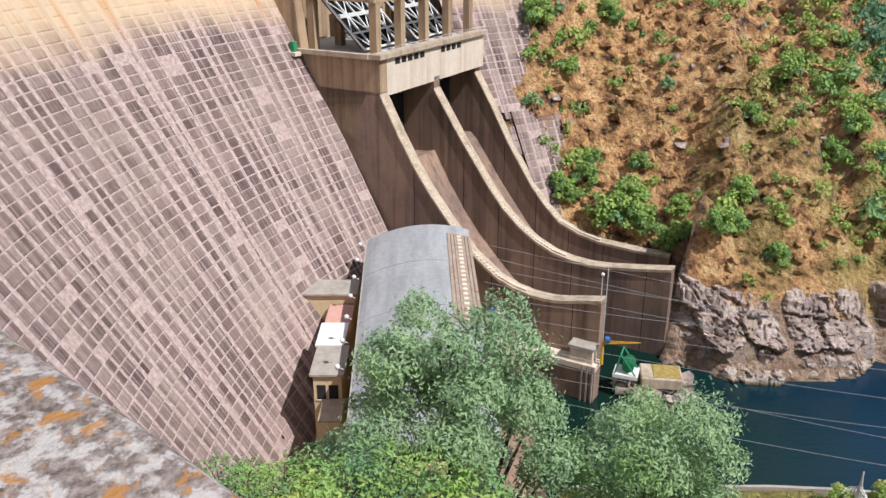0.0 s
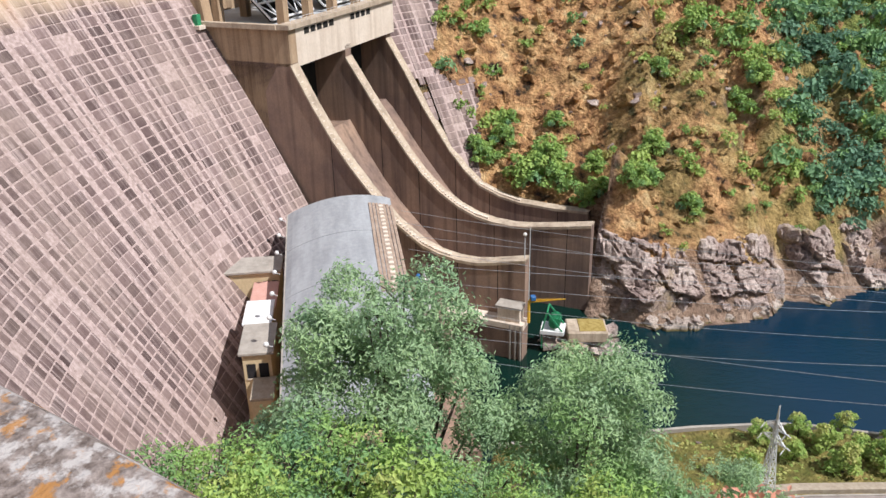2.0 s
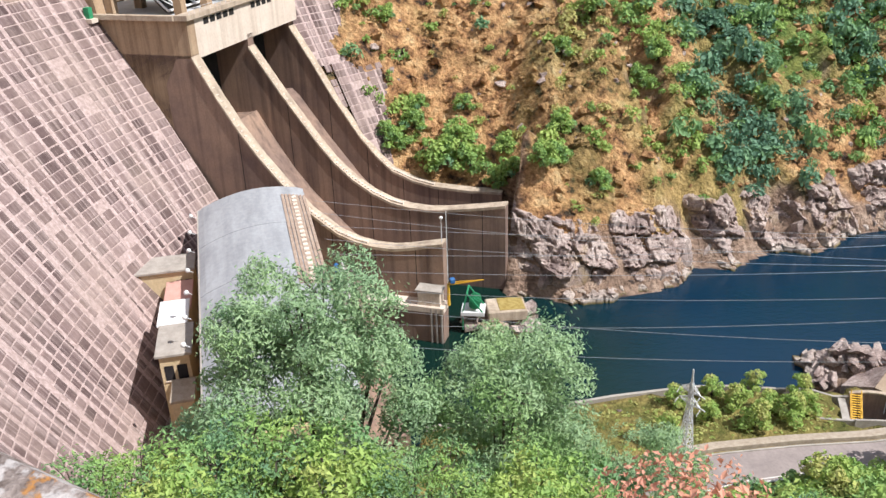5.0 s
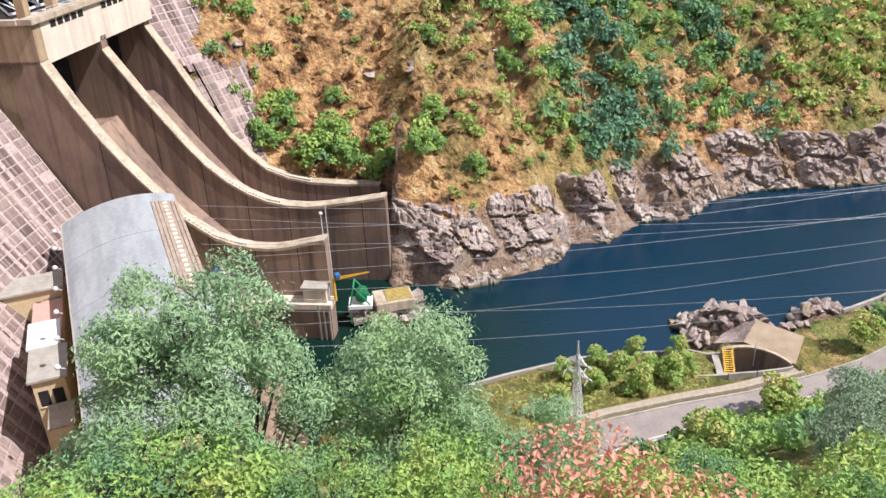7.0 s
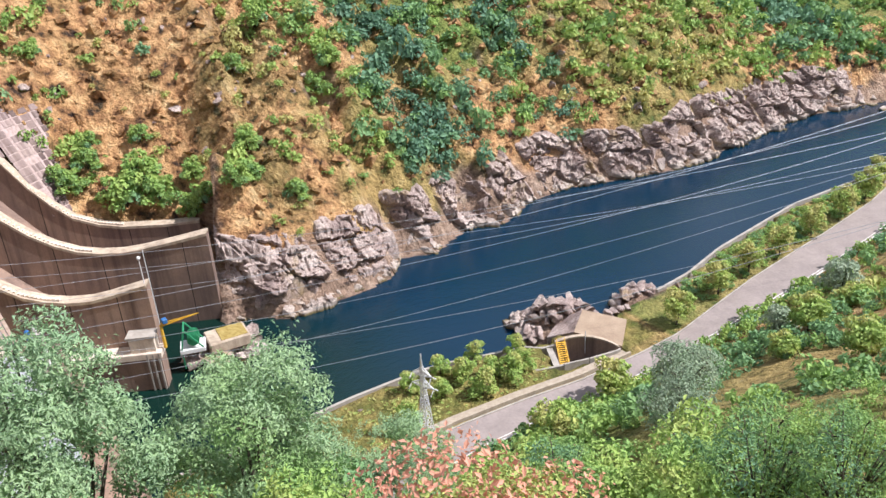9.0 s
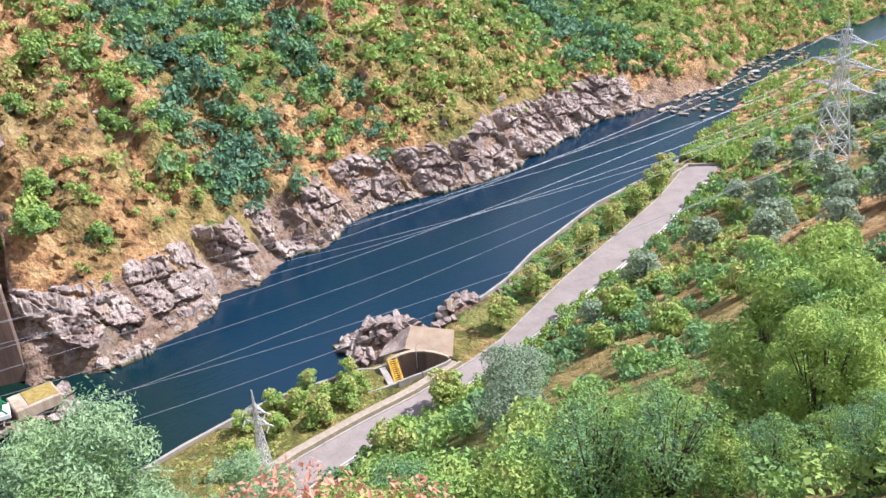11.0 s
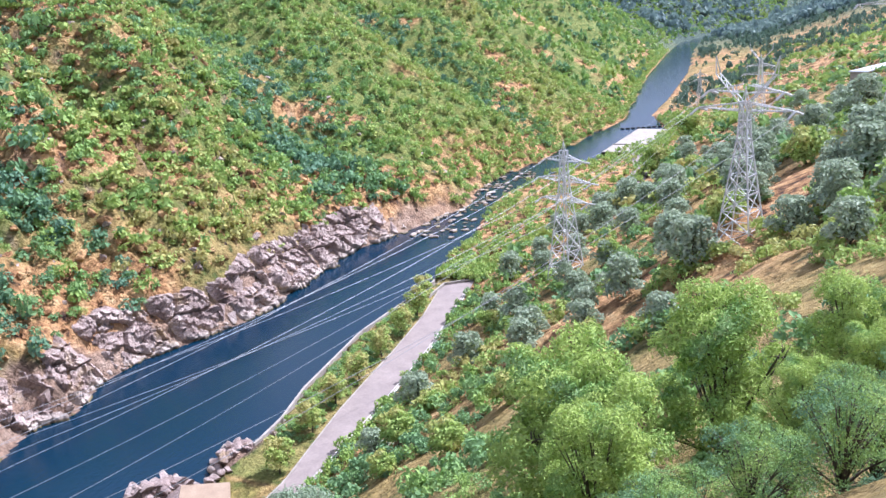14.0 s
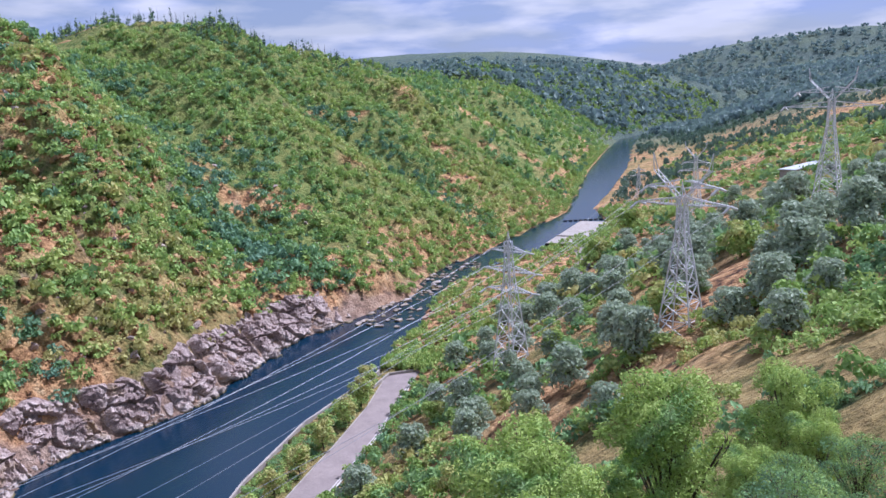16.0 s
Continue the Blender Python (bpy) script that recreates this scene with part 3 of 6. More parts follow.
def dam_length(dam, t0, t1, nt, zc):
    th = np.linspace(t0, t1, nt)
    prof = [(-6.0, 0.0), (20.0, 0.0), (45.0, 0.0), (70.0, 0.0), (zc, 0.0), (zc, 9.0), (-6.0, 70.0)]
    vs, uvs = [], []
    for t in th:
        for z, o in prof:
            vs.append(arch_point(t, z, o))
    k = len(prof)
    fs = [[i * k + j, (i + 1) * k + j, (i + 1) * k + j + 1, i * k + j + 1] for i in range(nt - 1) for j in range(k - 1)]
    if t0 < -1.0:
        fs = [f for f in fs if sum(vs[i][0] * ACROSS.x + vs[i][1] * ACROSS.y for i in f) / 4 > 194.2]
    body = mesh_object("body", vs, fs, M["dam_joint"], dam, "pale leached concrete face")
    uv = body.data.uv_layers.new(name="face")
    lv = np.zeros(len(body.data.loops), np.int32)
    body.data.loops.foreach_get("vertex_index", lv)
    tt = np.repeat(th, k)
    zz = np.tile([p[0] for p in prof], nt)
    uv.data.foreach_set("uv", np.stack([tt[lv] * 140, zz[lv]], -1).astype(np.float32).ravel())
    # lift panels between the joints, each a little proud of the face
    rng = np.random.default_rng(3)
    edges = [t0]
    while edges[-1] < t1 - 0.02:
        edges.append(edges[-1] + (0.027 if rng.random() < 0.72 else 0.015) * (0.85 + 0.3 * rng.random()))
    lifts = np.arange(2.0, 92.0, 1.72)
    pv, pf, pu = [], [], []
    for a, b in zip(edges, edges[1:]):
        wide = 0.0013 + 0.0042 * rng.random() ** 2.5
        for z in lifts:
            if rng.random() < 0.03:
                continue
            za, zb = z + 0.03 + 0.09 * rng.random(), z + 1.72 - 0.09 * rng.random()
            ta, tb = a + wide, b - wide * (0.7 + 0.6 * rng.random())
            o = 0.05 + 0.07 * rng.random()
            mx, my, _ = arch_point((ta + tb) / 2, z + 0.86)
            if t0 < -1.0 and mx * ACROSS.x + my * ACROSS.y < 193.4:
                continue
            base = len(pv)
            rim = [(ta, za), (tb, za), (tb, zb), (ta, zb)]
            for t, q in rim:
                pv.append(arch_point(t, q, 0.02)); pu.append((t * 140, q))
            st, sz = (tb - ta) * 0.12, 0.22
            for t, q in [(ta + st, za + sz), (tb - st, za + sz), (tb - st, zb - sz), (ta + st, zb - sz)]:
                pv.append(arch_point(t, q, -o)); pu.append((t * 140, q))
            pf.append([base + 4, base + 5, base + 6, base + 7])
            for i in range(4):
                j = (i + 1) % 4
                pf.append([base + i, base + j, base + 4 + j, base + 4 + i])
    # the middle stretch panel by panel, the rest as one
    mids = np.array(pv).reshape(-1, 8, 3).mean(1) - (-124, -40, 54)
    order = np.argsort(np.linalg.norm(mids, axis=1))
    single = order[:290] if len(order) and np.linalg.norm(mids[order[0]]) < 12 else order[:0]
    rest = order[len(single):]
    pv8, pu8 = np.array(pv).reshape(-1, 8, 3), np.array(pu).reshape(-1, 8, 2)
    one = np.array([[4, 5, 6, 7], [0, 1, 5, 4], [1, 2, 6, 5], [2, 3, 7, 6], [3, 0, 4, 7]])
    for k in single:
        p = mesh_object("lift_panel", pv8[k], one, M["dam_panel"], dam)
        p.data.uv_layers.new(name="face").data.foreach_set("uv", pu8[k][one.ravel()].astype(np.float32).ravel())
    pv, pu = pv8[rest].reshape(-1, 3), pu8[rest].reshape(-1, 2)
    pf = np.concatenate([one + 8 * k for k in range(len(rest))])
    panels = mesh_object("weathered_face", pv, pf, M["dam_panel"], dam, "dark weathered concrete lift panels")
    panels["kind"] = "stuff"
    uv = panels.data.uv_layers.new(name="face")
    lv = np.zeros(len(panels.data.loops), np.int32)
    panels.data.loops.foreach_get("vertex_index", lv)
    uv.data.foreach_set("uv", np.asarray(pu, np.float32)[lv].ravel())
    # crest parapets
    for o, nm in ((0.0, "parapet"), (8.6, "parapet")):
        bm = bmesh.new()
        pts = [[bm.verts.new(arch_point(t, zc, o + q)[:2] + (z,)) for q, z in ((0.0, zc), (0.0, zc + 1.1), (0.4, zc + 1.1), (0.4, zc))] for t in th]
        for a, b in zip(pts, pts[1:]):
            for i in range(3):
                bm.faces.new((a[i], b[i], b[i + 1], a[i + 1]))
        part(nm, bm, M["pale"], dam)


build_dam()


# ---- the spillway ----
def sp(s, n, z):
    """A point from metres along the flow, metres across (the near wall's face is 145.4) and height."""
    p = FLOW * s + ACROSS * n
    return (p.x, p.y, z)


WALL_TOPS = [
    (145.4, [(-97, 57.5), (-92.7, 49.4), (-88.6, 42.5), (-84.5, 36.8), (-80.3, 31.8), (-74.8, 25.7), (-68.6, 21.3), (-64.5, 19.8), (-60.7, 19.1), (-56.5, 19.0), (-53.2, 19.5), (-45.5, 21.2)]),
    (168.2, [(-97, 55.0), (-93.7, 49.9), (-90, 44.2), (-86, 38.5), (-82.2, 33.2), (-78.4, 28.5), (-74, 24.6), (-69.4, 21.6), (-65, 19.7), (-60.7, 18.8), (-56, 18.5), (-51.2, 18.9), (-44, 20.0), (-37.5, 21.1)]),
    (191.0, [(-98, 55.4), (-93, 47.1), (-87.9, 38.0), (-81, 27.5), (-77, 22.7), (-72.7, 18.8), (-67, 16.5), (-61.7, 15.4), (-52, 14.9), (-43.5, 15.1)]),
]


def build_spillway():
    spill = thing("spillway", "twin-chute concrete spillway with stepped copings and dark water stains", "spillway")
    for k, (n0, top) in enumerate(WALL_TOPS):
        s0, s1 = -125.0, top[-1][0]
        bm = bmesh.new()
        prism(bm, [(s0, -4), (s0, 58.0), (top[0][0], 58.0)] + top + [(s1, -4)], n0, n0 + 2.6, sp)
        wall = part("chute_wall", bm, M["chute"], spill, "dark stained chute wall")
        # contraction joints down the face
        for sj in (-89.0, -79.5, -70.0, -60.5, -51.5, -43.0):
            if sj > s1 - 2:
                continue
            zj = float(np.interp(sj, [p[0] for p in top], [p[1] for p in top])) - 0.36
            bm = bmesh.new()
            prism(bm, [(sj, -2), (sj, zj), (sj + 0.16, zj), (sj + 0.16, -2)], n0 - 0.006, n0 + 0.1, sp)
            part("joint", bm, M["dark"], wall, "dark contraction joint")
        # coping
        bm = bmesh.new()
        prev = None
        for s, z in top:
            ring = [bm.verts.new(sp(s, n, q)) for n, q in ((n0 - 0.25, z - 0.35), (n0 - 0.25, z + 0.3), (n0 + 2.85, z + 0.3), (n0 + 2.85, z - 0.35))]
            if prev:
                for i in range(4):
                    bm.faces.new((prev[i], ring[i], ring[(i + 1) % 4], prev[(i + 1) % 4]))
            else:
                bm.faces.new(ring)
            prev = ring
        bm.faces.new(prev[::-1])
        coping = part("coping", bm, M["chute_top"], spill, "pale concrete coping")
        # steps up the steep part of the coping
        ss = [p[0] for p in top]
        zs = [p[1] for p in top]
        bm = bmesh.new()
        s = top[0][0] + 0.6
        while s < -62:
            z = float(np.interp(s, ss, zs))
            zn = float(np.interp(s + 0.75, ss, zs))
            a = bmesh.ops.create_cube(bm, size=1.0)["verts"]
            mx = Matrix(((FLOW.x, ACROSS.x, 0, 0), (FLOW.y, ACROSS.y, 0, 0), (0, 0, 1, 0), (0, 0, 0, 1)))
            bmesh.ops.transform(bm, matrix=Matrix.Translation(sp(s + 0.2, n0 + 0.75, zn + 0.55)) @ mx @ Matrix.Diagonal((0.7, 0.9, 0.62, 1)), verts=a)
            s += 0.75
        st = part("steps", bm, M["pale"], coping, "small concrete steps up the coping")
        st["kind"] = "stuff"
    for n0, n1, top in ((148.0, 168.2, WALL_TOPS[0][1]), (170.8, 191.0, WALL_TOPS[1][1])):
        bm = bmesh.new()
        bed = [(s, max(z - 17 + 6 * (s + 97) / 52, 1.0)) for s, z in top if s < -54]
        prism(bm, [(-110, 39), (-99, 40)] + bed + [(bed[-1][0], -4), (-110, -4)], n0, n1, sp)
        part("chute_bed", bm, M["chute"], spill, "dark concrete chute bed")
    # upper block between the dam and the gates
    bm = bmesh.new()
    prism(bm, [(-128, 40), (-128, 65.0), (-97, 65.0), (-97, 57.4), (-100.5, 57.4), (-104, 52), (-104, 40)], 145.4, 148.2, sp)
    part("side_wall", bm, M["block"], spill, "tan concrete side wall with dark vertical runs")
    bm = bmesh.new()
    prism(bm, [(-128, 62.0), (-128, 65.0), (-103, 65.0), (-103, 62.0)], 148.2, 193.6, sp)
    part("platform", bm, M["deck"], spill, "grey gate platform")
    bm = bmesh.new()
    prism(bm, [(-103, 56.6), (-103, 65.0), (-97, 65.0), (-97, 57.0)], 148.2, 193.6, sp)
    part("gate_bridge", bm, M["pale"], spill, "pale concrete gate bridge")
    bm = bmesh.new()
    prism(bm, [(-99.2, 65.0), (-99.2, 66.0), (-96.2, 66.0), (-96.2, 65.0)], 144.6, 194.6, sp)
    part("bridge_cornice", bm, M["chute_top"], spill)
    bm = bmesh.new()
    prism(bm, [(-128, 65.0), (-128, 66.0), (-99.2, 66.0), (-99.2, 65.0)], 144.2, 145.6, sp)
    part("bridge_cornice", bm, M["chute_top"], spill)
    # vents are near-black blocks on the face, shade put into their colour
    for k in range(9):
        n = 151.5 + k * 2.6 if k < 5 else 171.5 + (k - 5) * 2.6
        bm = bmesh.new()
        prism(bm, [(-97.2, 63.2), (-97.2, 64.5), (-96.94, 64.5), (-96.94, 63.2)], n, n + 1.9, sp)
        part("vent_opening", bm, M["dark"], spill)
    # near-black sheets closing the gate bays, painted in place of deep shade
    for n0, n1 in ((148.2, 168.2), (170.8, 191.0)):
        bm = bmesh.new()
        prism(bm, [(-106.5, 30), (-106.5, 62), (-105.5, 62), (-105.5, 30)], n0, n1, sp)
        part("gate_slot", bm, M["dark"], spill, "near-black sheet painted as the shade of the gate slot")
    bm = bmesh.new()
    prism(bm, [(-134, -4), (-134, 93), (-128, 93), (-128, -4)], 145.4, 196.0, sp)
    part("crest_wall", bm, M["block"], spill, "tan concrete crest wall")
    bm = bmesh.new()
    prism(bm, [(-128, 65.0), (-128, 88.0), (-119.5, 86.0), (-117.5, 65.0)], 145.4, 148.2, sp)
    part("abutment", bm, M["block"], spill, "tan stained abutment wall")
    # portal frames over the gates
    for n in (148.6, 158.4, 168.8, 180.0, 190.8):
        for s in (-100.6, -117.0):
            bm = bmesh.new()
            prism(bm, [(s - 0.9, 65.0), (s - 0.9, 84.0), (s + 0.9, 84.0), (s + 0.9, 65.0)], n, n + 1.8, sp)
            part("portal_column", bm, M["block"], spill, "stained concrete portal column")
    for s in (-100.6, -117.0):
        bm = bmesh.new()
        prism(bm, [(s - 1.0, 76.0), (s - 1.0, 78.2), (s + 1.0, 78.2), (s + 1.0, 76.0)], 147.8, 193.2, sp)
        part("portal_beam", bm, M["block"], spill)
    for n in (148.6, 168.8, 190.8):
        bm = bmesh.new()
        prism(bm, [(-117, 76.0), (-117, 78.0), (-100.6, 78.0), (-100.6, 76.0)], n, n + 1.6, sp)
        part("portal_beam", bm, M["block"], spill)
    # white steel lattice of the two gates
    for n0, n1 in ((150.2, 167.2), (172.0, 189.4)):
        gate = thing("spillway_gate", "white steel lattice spillway gate raised above the platform", "gate", "spillway gates")
        foot, head = (-104.0, 66.0), (-117.5, 79.0)

        def gp(a, b, lift=0.0):
            s = foot[0] + (head[0] - foot[0]) * b
            z = foot[1] + (head[1] - foot[1]) * b
            return sp(s + 0.7 * lift, n0 + (n1 - n0) * a, z + 0.7 * lift)
        bm = bmesh.new()
        q = [bm.verts.new(gp(a, b, -0.6)) for a, b in ((0, 0), (1, 0), (1, 1), (0, 1))]
        bm.faces.new(q)
        bmesh.ops.solidify(bm, geom=bm.faces[:], thickness=0.12)
        part("skin_plate", bm, M["dark"], gate, "dark gate skin plate")
        for b in (0.0, 0.24, 0.5, 0.76, 1.0):
            bm = bmesh.new()
            add_bar(bm, gp(0, b), gp(1, b), 0.75 if b == 0.5 else 0.4)
            part("girder", bm, M["gate"], gate)
        for i in range(6):
            bm = bmesh.new()
            add_bar(bm, gp(i / 5, 0), gp(i / 5, 1), 0.34)
            part("rib", bm, M["gate"], gate)
        for i in range(5):
            for j, (b0, b1) in enumerate(((0, 0.24), (0.24, 0.5), (0.5, 0.76), (0.76, 1.0))):
                bm = bmesh.new()
                a0, a1 = (i / 5, (i + 1) / 5) if (i + j) % 2 else ((i + 1) / 5, i / 5)
                add_bar(bm, gp(a0, b0, 0.1), gp(a1, b1, 0.1), 0.22)
                part("brace", bm, M["gate"], gate)


build_spillway()

# ---- the power station ----
def build_power_station():
    ps = thing("power_station", "long power station with a weathered grey vaulted roof beside the dam", "power station", at=(-158.5, -4.5, 0), rz=1.3)
    # local x runs away from the far gable towards the near end, y across, z up
    L, y0, y1 = 76.0, -10.6, 10.2
    eave0, eave1, crown = 30.9, 33.0, 34.1

    def roof_z(y):
        q = (y - y0) / (y1 - y0)
        return eave0 + (eave1 - eave0) * q + 2.2 * math.sin(math.pi * q) ** 0.8
    rows = 20
    ys = [y0 + (y1 - y0) * i / rows for i in range(rows + 1)]
    bays = 12
    for k in range(bays):
        xa, xb = L * k / bays + 0.03, L * (k + 1) / bays - 0.03
        bm = bmesh.new()
        lift = 0.03 * (k % 3)
        skew = lambda x, y: y + 0.022 * x * (y1 - y) / (y1 - y0)
        top = [[bm.verts.new((x, skew(x, y), roof_z(y) + lift)) for y in ys] for x in (xa, xb)]
        low = [[bm.verts.new((x, skew(x, y), roof_z(y) - 0.35)) for y in ys] for x in (xa, xb)]
        for i in range(rows):
            bm.faces.new((top[0][i], top[1][i], top[1][i + 1], top[0][i + 1]))
            bm.faces.new((low[0][i], low[0][i + 1], low[1][i + 1], low[1][i]))
            for r in (0, 1):
                bm.faces.new((top[r][i], top[r][i + 1], low[r][i + 1], low[r][i]))
        for j in (0, rows):
            bm.faces.new((top[0][j], low[0][j], low[1][j], top[1][j]))
        part("roof_bay", bm, M["roof"], ps, "weathered grey roof bay")
    box_part("wall", 0.3, L - 0.3, y0 + 2.2, y0 + 2.8, 0, eave0 - 0.3, M["cream"], ps)
    box_part("wall", 0.3, L - 0.3, y1 - 1.1, y1 - 0.5, 0, eave1 - 0.5, M["cream"], ps)
    for x in (0.4, L - 1.0):
        box_part("gable", x, x + 0.6, y0 + 1.1, y1 - 1.1, 0, eave0, M["cream"], ps)
    gut = bmesh.new()
    add_bar(gut, (0, y0 - 0.1, eave0 - 0.15), (L, y0 - 0.1 + 0.022 * L, eave0 - 0.15), 0.3)
    part("gutter", gut, M["grey"], ps, "grey eave gutter")
    # vented strip along the river side of the roof
    za = roof_z(7.8)
    strip = thing("roof_strip", "rusty slatted vent strip with pale housings along the station roof", "roof vent", at=(-158.5, -4.5, 0), rz=1.3)
    for j in range(7):
        y = 5.6 + j * 0.68
        box_part("slat", 5.0, 44.0, y, y + 0.52, roof_z(y) - 0.02, roof_z(y) + 0.22, M["rust"], strip)
    for k in range(20):
        x = 6.5 + k * 1.9
        box_part("housing", x, x + 0.9, 7.4, 8.3, roof_z(8) + 0.2, roof_z(8) + 0.6, M["pale"], strip, "pale vent housing", 0.08)
    # roof lamps along the dam side
    for k in range(7):
        x = 3 + k * 8.2
        lamp = thing("roof_lamp", "small white globe lamp on a bracket", "lamp", "lamps along the eave", at=(-158.5, -4.5, 0), rz=1.3)
        bm = bmesh.new()
        add_bar(bm, (x, y0 - 0.4, eave0 - 0.2), (x, y0 - 1.2, eave0 + 0.2), 0.1)
        part("bracket", bm, M["steel"], lamp)
        bm = bmesh.new()
        bmesh.ops.create_icosphere(bm, subdivisions=2, radius=0.42, matrix=Matrix.Translation((x, y0 - 1.3, eave0 + 0.3)))
        part("globe", bm, M["ceramic"], lamp, "white globe", True)


build_power_station()

# ---- plants ----
def leaf_cloud(rng, count, size, lumps, squash=1.0, aspect=0.6, core=0.60):
    """Small bent leaf sprays over a set of round lumps: verts (n, 4, 3), an even scatter of sprays near the lump surfaces."""
    w = np.array([l[3] ** 2 for l in lumps])
    pick = rng.choice(len(lumps), count, p=w / w.sum())
    c = np.array([l[:3] for l in lumps])[pick]
    r = np.array([l[3] for l in lumps])[pick]
    d = rng.normal(size=(count, 3))
    d[:, 2] = np.where(d[:, 2] < -0.3, -d[:, 2] * 0.6, d[:, 2])
    d /= np.linalg.norm(d, axis=1)[:, None]
    p = c + d * (r * (core + (1.05 - core) * rng.random(count) ** 0.6 + 0.30 * rng.random(count) ** 10))[:, None] * np.array([1, 1, squash])
    nrm = d + rng.normal(size=(count, 3)) * 0.65
    nrm[:, 2] += 0.25
    nrm /= np.linalg.norm(nrm, axis=1)[:, None]
    a = np.cross(nrm, rng.normal(size=(count, 3)))
    a /= np.linalg.norm(a, axis=1)[:, None] + 1e-9
    b = np.cross(nrm, a)
    s = size * (0.6 + 0.8 * rng.random(count))[:, None]
    droop = nrm * s * 0.22
    return np.stack([p - a * s, p - b * s * aspect + droop, p + a * s, p + b * s * aspect + droop], 1)


def shrub_shape(rng, count, size, spread=1.0, tall=1.0):
    lumps = []
    k = rng.integers(4, 8)
    for i in range(k):
        an, rr = rng.random() * 6.28, 0.55 * rng.random() ** 0.5 * spread
        lumps.append((rr * math.cos(an), rr * math.sin(an), tall * (0.35 + 0.5 * rng.random()), 0.3 + 0.25 * rng.random()))
    return leaf_cloud(rng, count, size, lumps, 0.9)


def scatter(name, protos, places, mat, label, category, group="", kind="stuff"):
    """Many plants as one mesh. places: rows of x, y, z, scale, tall, turn, tint."""
    allv, tints = [], []
    rng = np.random.default_rng(len(places))
    for i, (x, y, z, s, tall, turn, tint) in enumerate(places):
        p = protos[i % len(protos)]
        c, sn = math.cos(turn), math.sin(turn)
        q = p @ np.array([[c, sn, 0], [-sn, c, 0], [0, 0, 1]]) * (s, s, s * tall) + (x, y, z)
        allv.append(q.astype(np.float32))
        tints.append(np.full(len(q) * 4, tint, np.float32))
    v = np.concatenate(allv).reshape(-1, 3)
    f = np.arange(len(v), dtype=np.int32).reshape(-1, 4)
    ob = mesh_object(name, v, f, mat)
    point_attr(ob, "tint", np.concatenate(tints))
    return tagged(ob, label, category, group, kind)


PRNG = np.random.default_rng(21)
BUSH_FINE = [shrub_shape(PRNG, 84, 0.165) for _ in range(8)]
BUSH_MID = [shrub_shape(PRNG, 34, 0.25) for _ in range(8)]
BUSH_FAR = [shrub_shape(PRNG, 13, 0.40) for _ in range(8)]


def left_bank_zone(rng, count, y0, y1, depth):
    """Places for scrub on the left bank: thin near the dam, closed further down the valley; darker trees in the gullies."""
    y = y0 + rng.random(count) * (y1 - y0)
    x = shore_left(y) - 6 - rng.random(count) * depth
    z = height(x, y)
    u = shore_left(y) - x
    cover = fbm(x / 24 + 40, y / 24 + 7, 3)
    tintn = fbm(x / 75 + 3, y / 75 + 50, 3)
    s_, n_ = x * FLOW.x + y * FLOW.y, x * FLOW.y - y * FLOW.x
    wood = wooded(y, u)
    want = np.interp(y, [20, 90, 150, 220, 330, 600], [0.51, 0.53, 0.62, 0.74, 0.74, 0.82]) + 0.22 * wood + 0.12 * sstep(60, 130, u) * sstep(150, 260, y)
    ok = ((cover < want) | (rng.random(count) < 0.22)) & (u > np.where(y < 300, 7, 2)) & (z > np.where(y < 300, 6, 0.6)) & ~((n_ > -198) & (s_ < -34)) & ~((u < 12) & (rng.random(count) < 0.6) & (y < 280))
    r = np.hypot(x - ARCH[0], y - ARCH[1])
    ok &= ~((r > 96) & (y < 16) & (x > -226))
    k = np.flatnonzero(ok)
    tint = np.clip(0.80 + (tintn[k] - 0.5) * 1.5 - 0.52 * wood[k] ** 1.5 + rng.normal(size=len(k)) * 0.2, 0, 1)
    return x[k], y[k], z[k], tint


def left_bank_scrub():
    rng = np.random.default_rng(5)
    rows = []
    for x, y, z, t in zip(*left_bank_zone(rng, 9800, 22, 320, 240)):
        s = 1.0 + 2.2 * rng.random() ** 1.7 + 0.9 * (y > 100) + (1.6 if rng.random() < 0.05 + 0.4 * (t < 0.3) else 0)
        rows.append((x, y, z - 0.2 * s, s, 0.85 + 0.5 * rng.random(), rng.random() * 6.28, t))
    rows = rows[:6600]
    scatter("hillside_scrub", BUSH_FINE, [r for r in rows if r[1] < 175], SHRUB, "green broom and heath scrub scattered over the orange slope", "scrub")
    scatter("hillside_scrub", BUSH_MID, [r for r in rows if r[1] >= 175], SHRUB, "closed green scrub on the steep valley side", "scrub")
    rows = []
    for x, y, z, t in zip(*left_bank_zone(rng, 11500, 310, 640, 300)):
        s = 1.7 + 2.3 * rng.random() ** 2
        rows.append((x, y, z - 0.3, s, 1.0 + 0.5 * rng.random(), rng.random() * 6.28, t * 0.9))
    scatter("valley_scrub", BUSH_MID, rows[:6800], SHRUB, "dense green scrub on the valley side", "scrub")
    rows = []
    for x, y, z, t in zip(*left_bank_zone(rng, 17000, 620, 2100, 520)):
        s = 2.0 + 3.2 * rng.random()
        rows.append((x, y, z - 0.4, s, 1.0 + 0.8 * rng.random(), rng.random() * 6.28, t * 0.75))
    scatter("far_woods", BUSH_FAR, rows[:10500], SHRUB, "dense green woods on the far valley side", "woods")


left_bank_scrub()


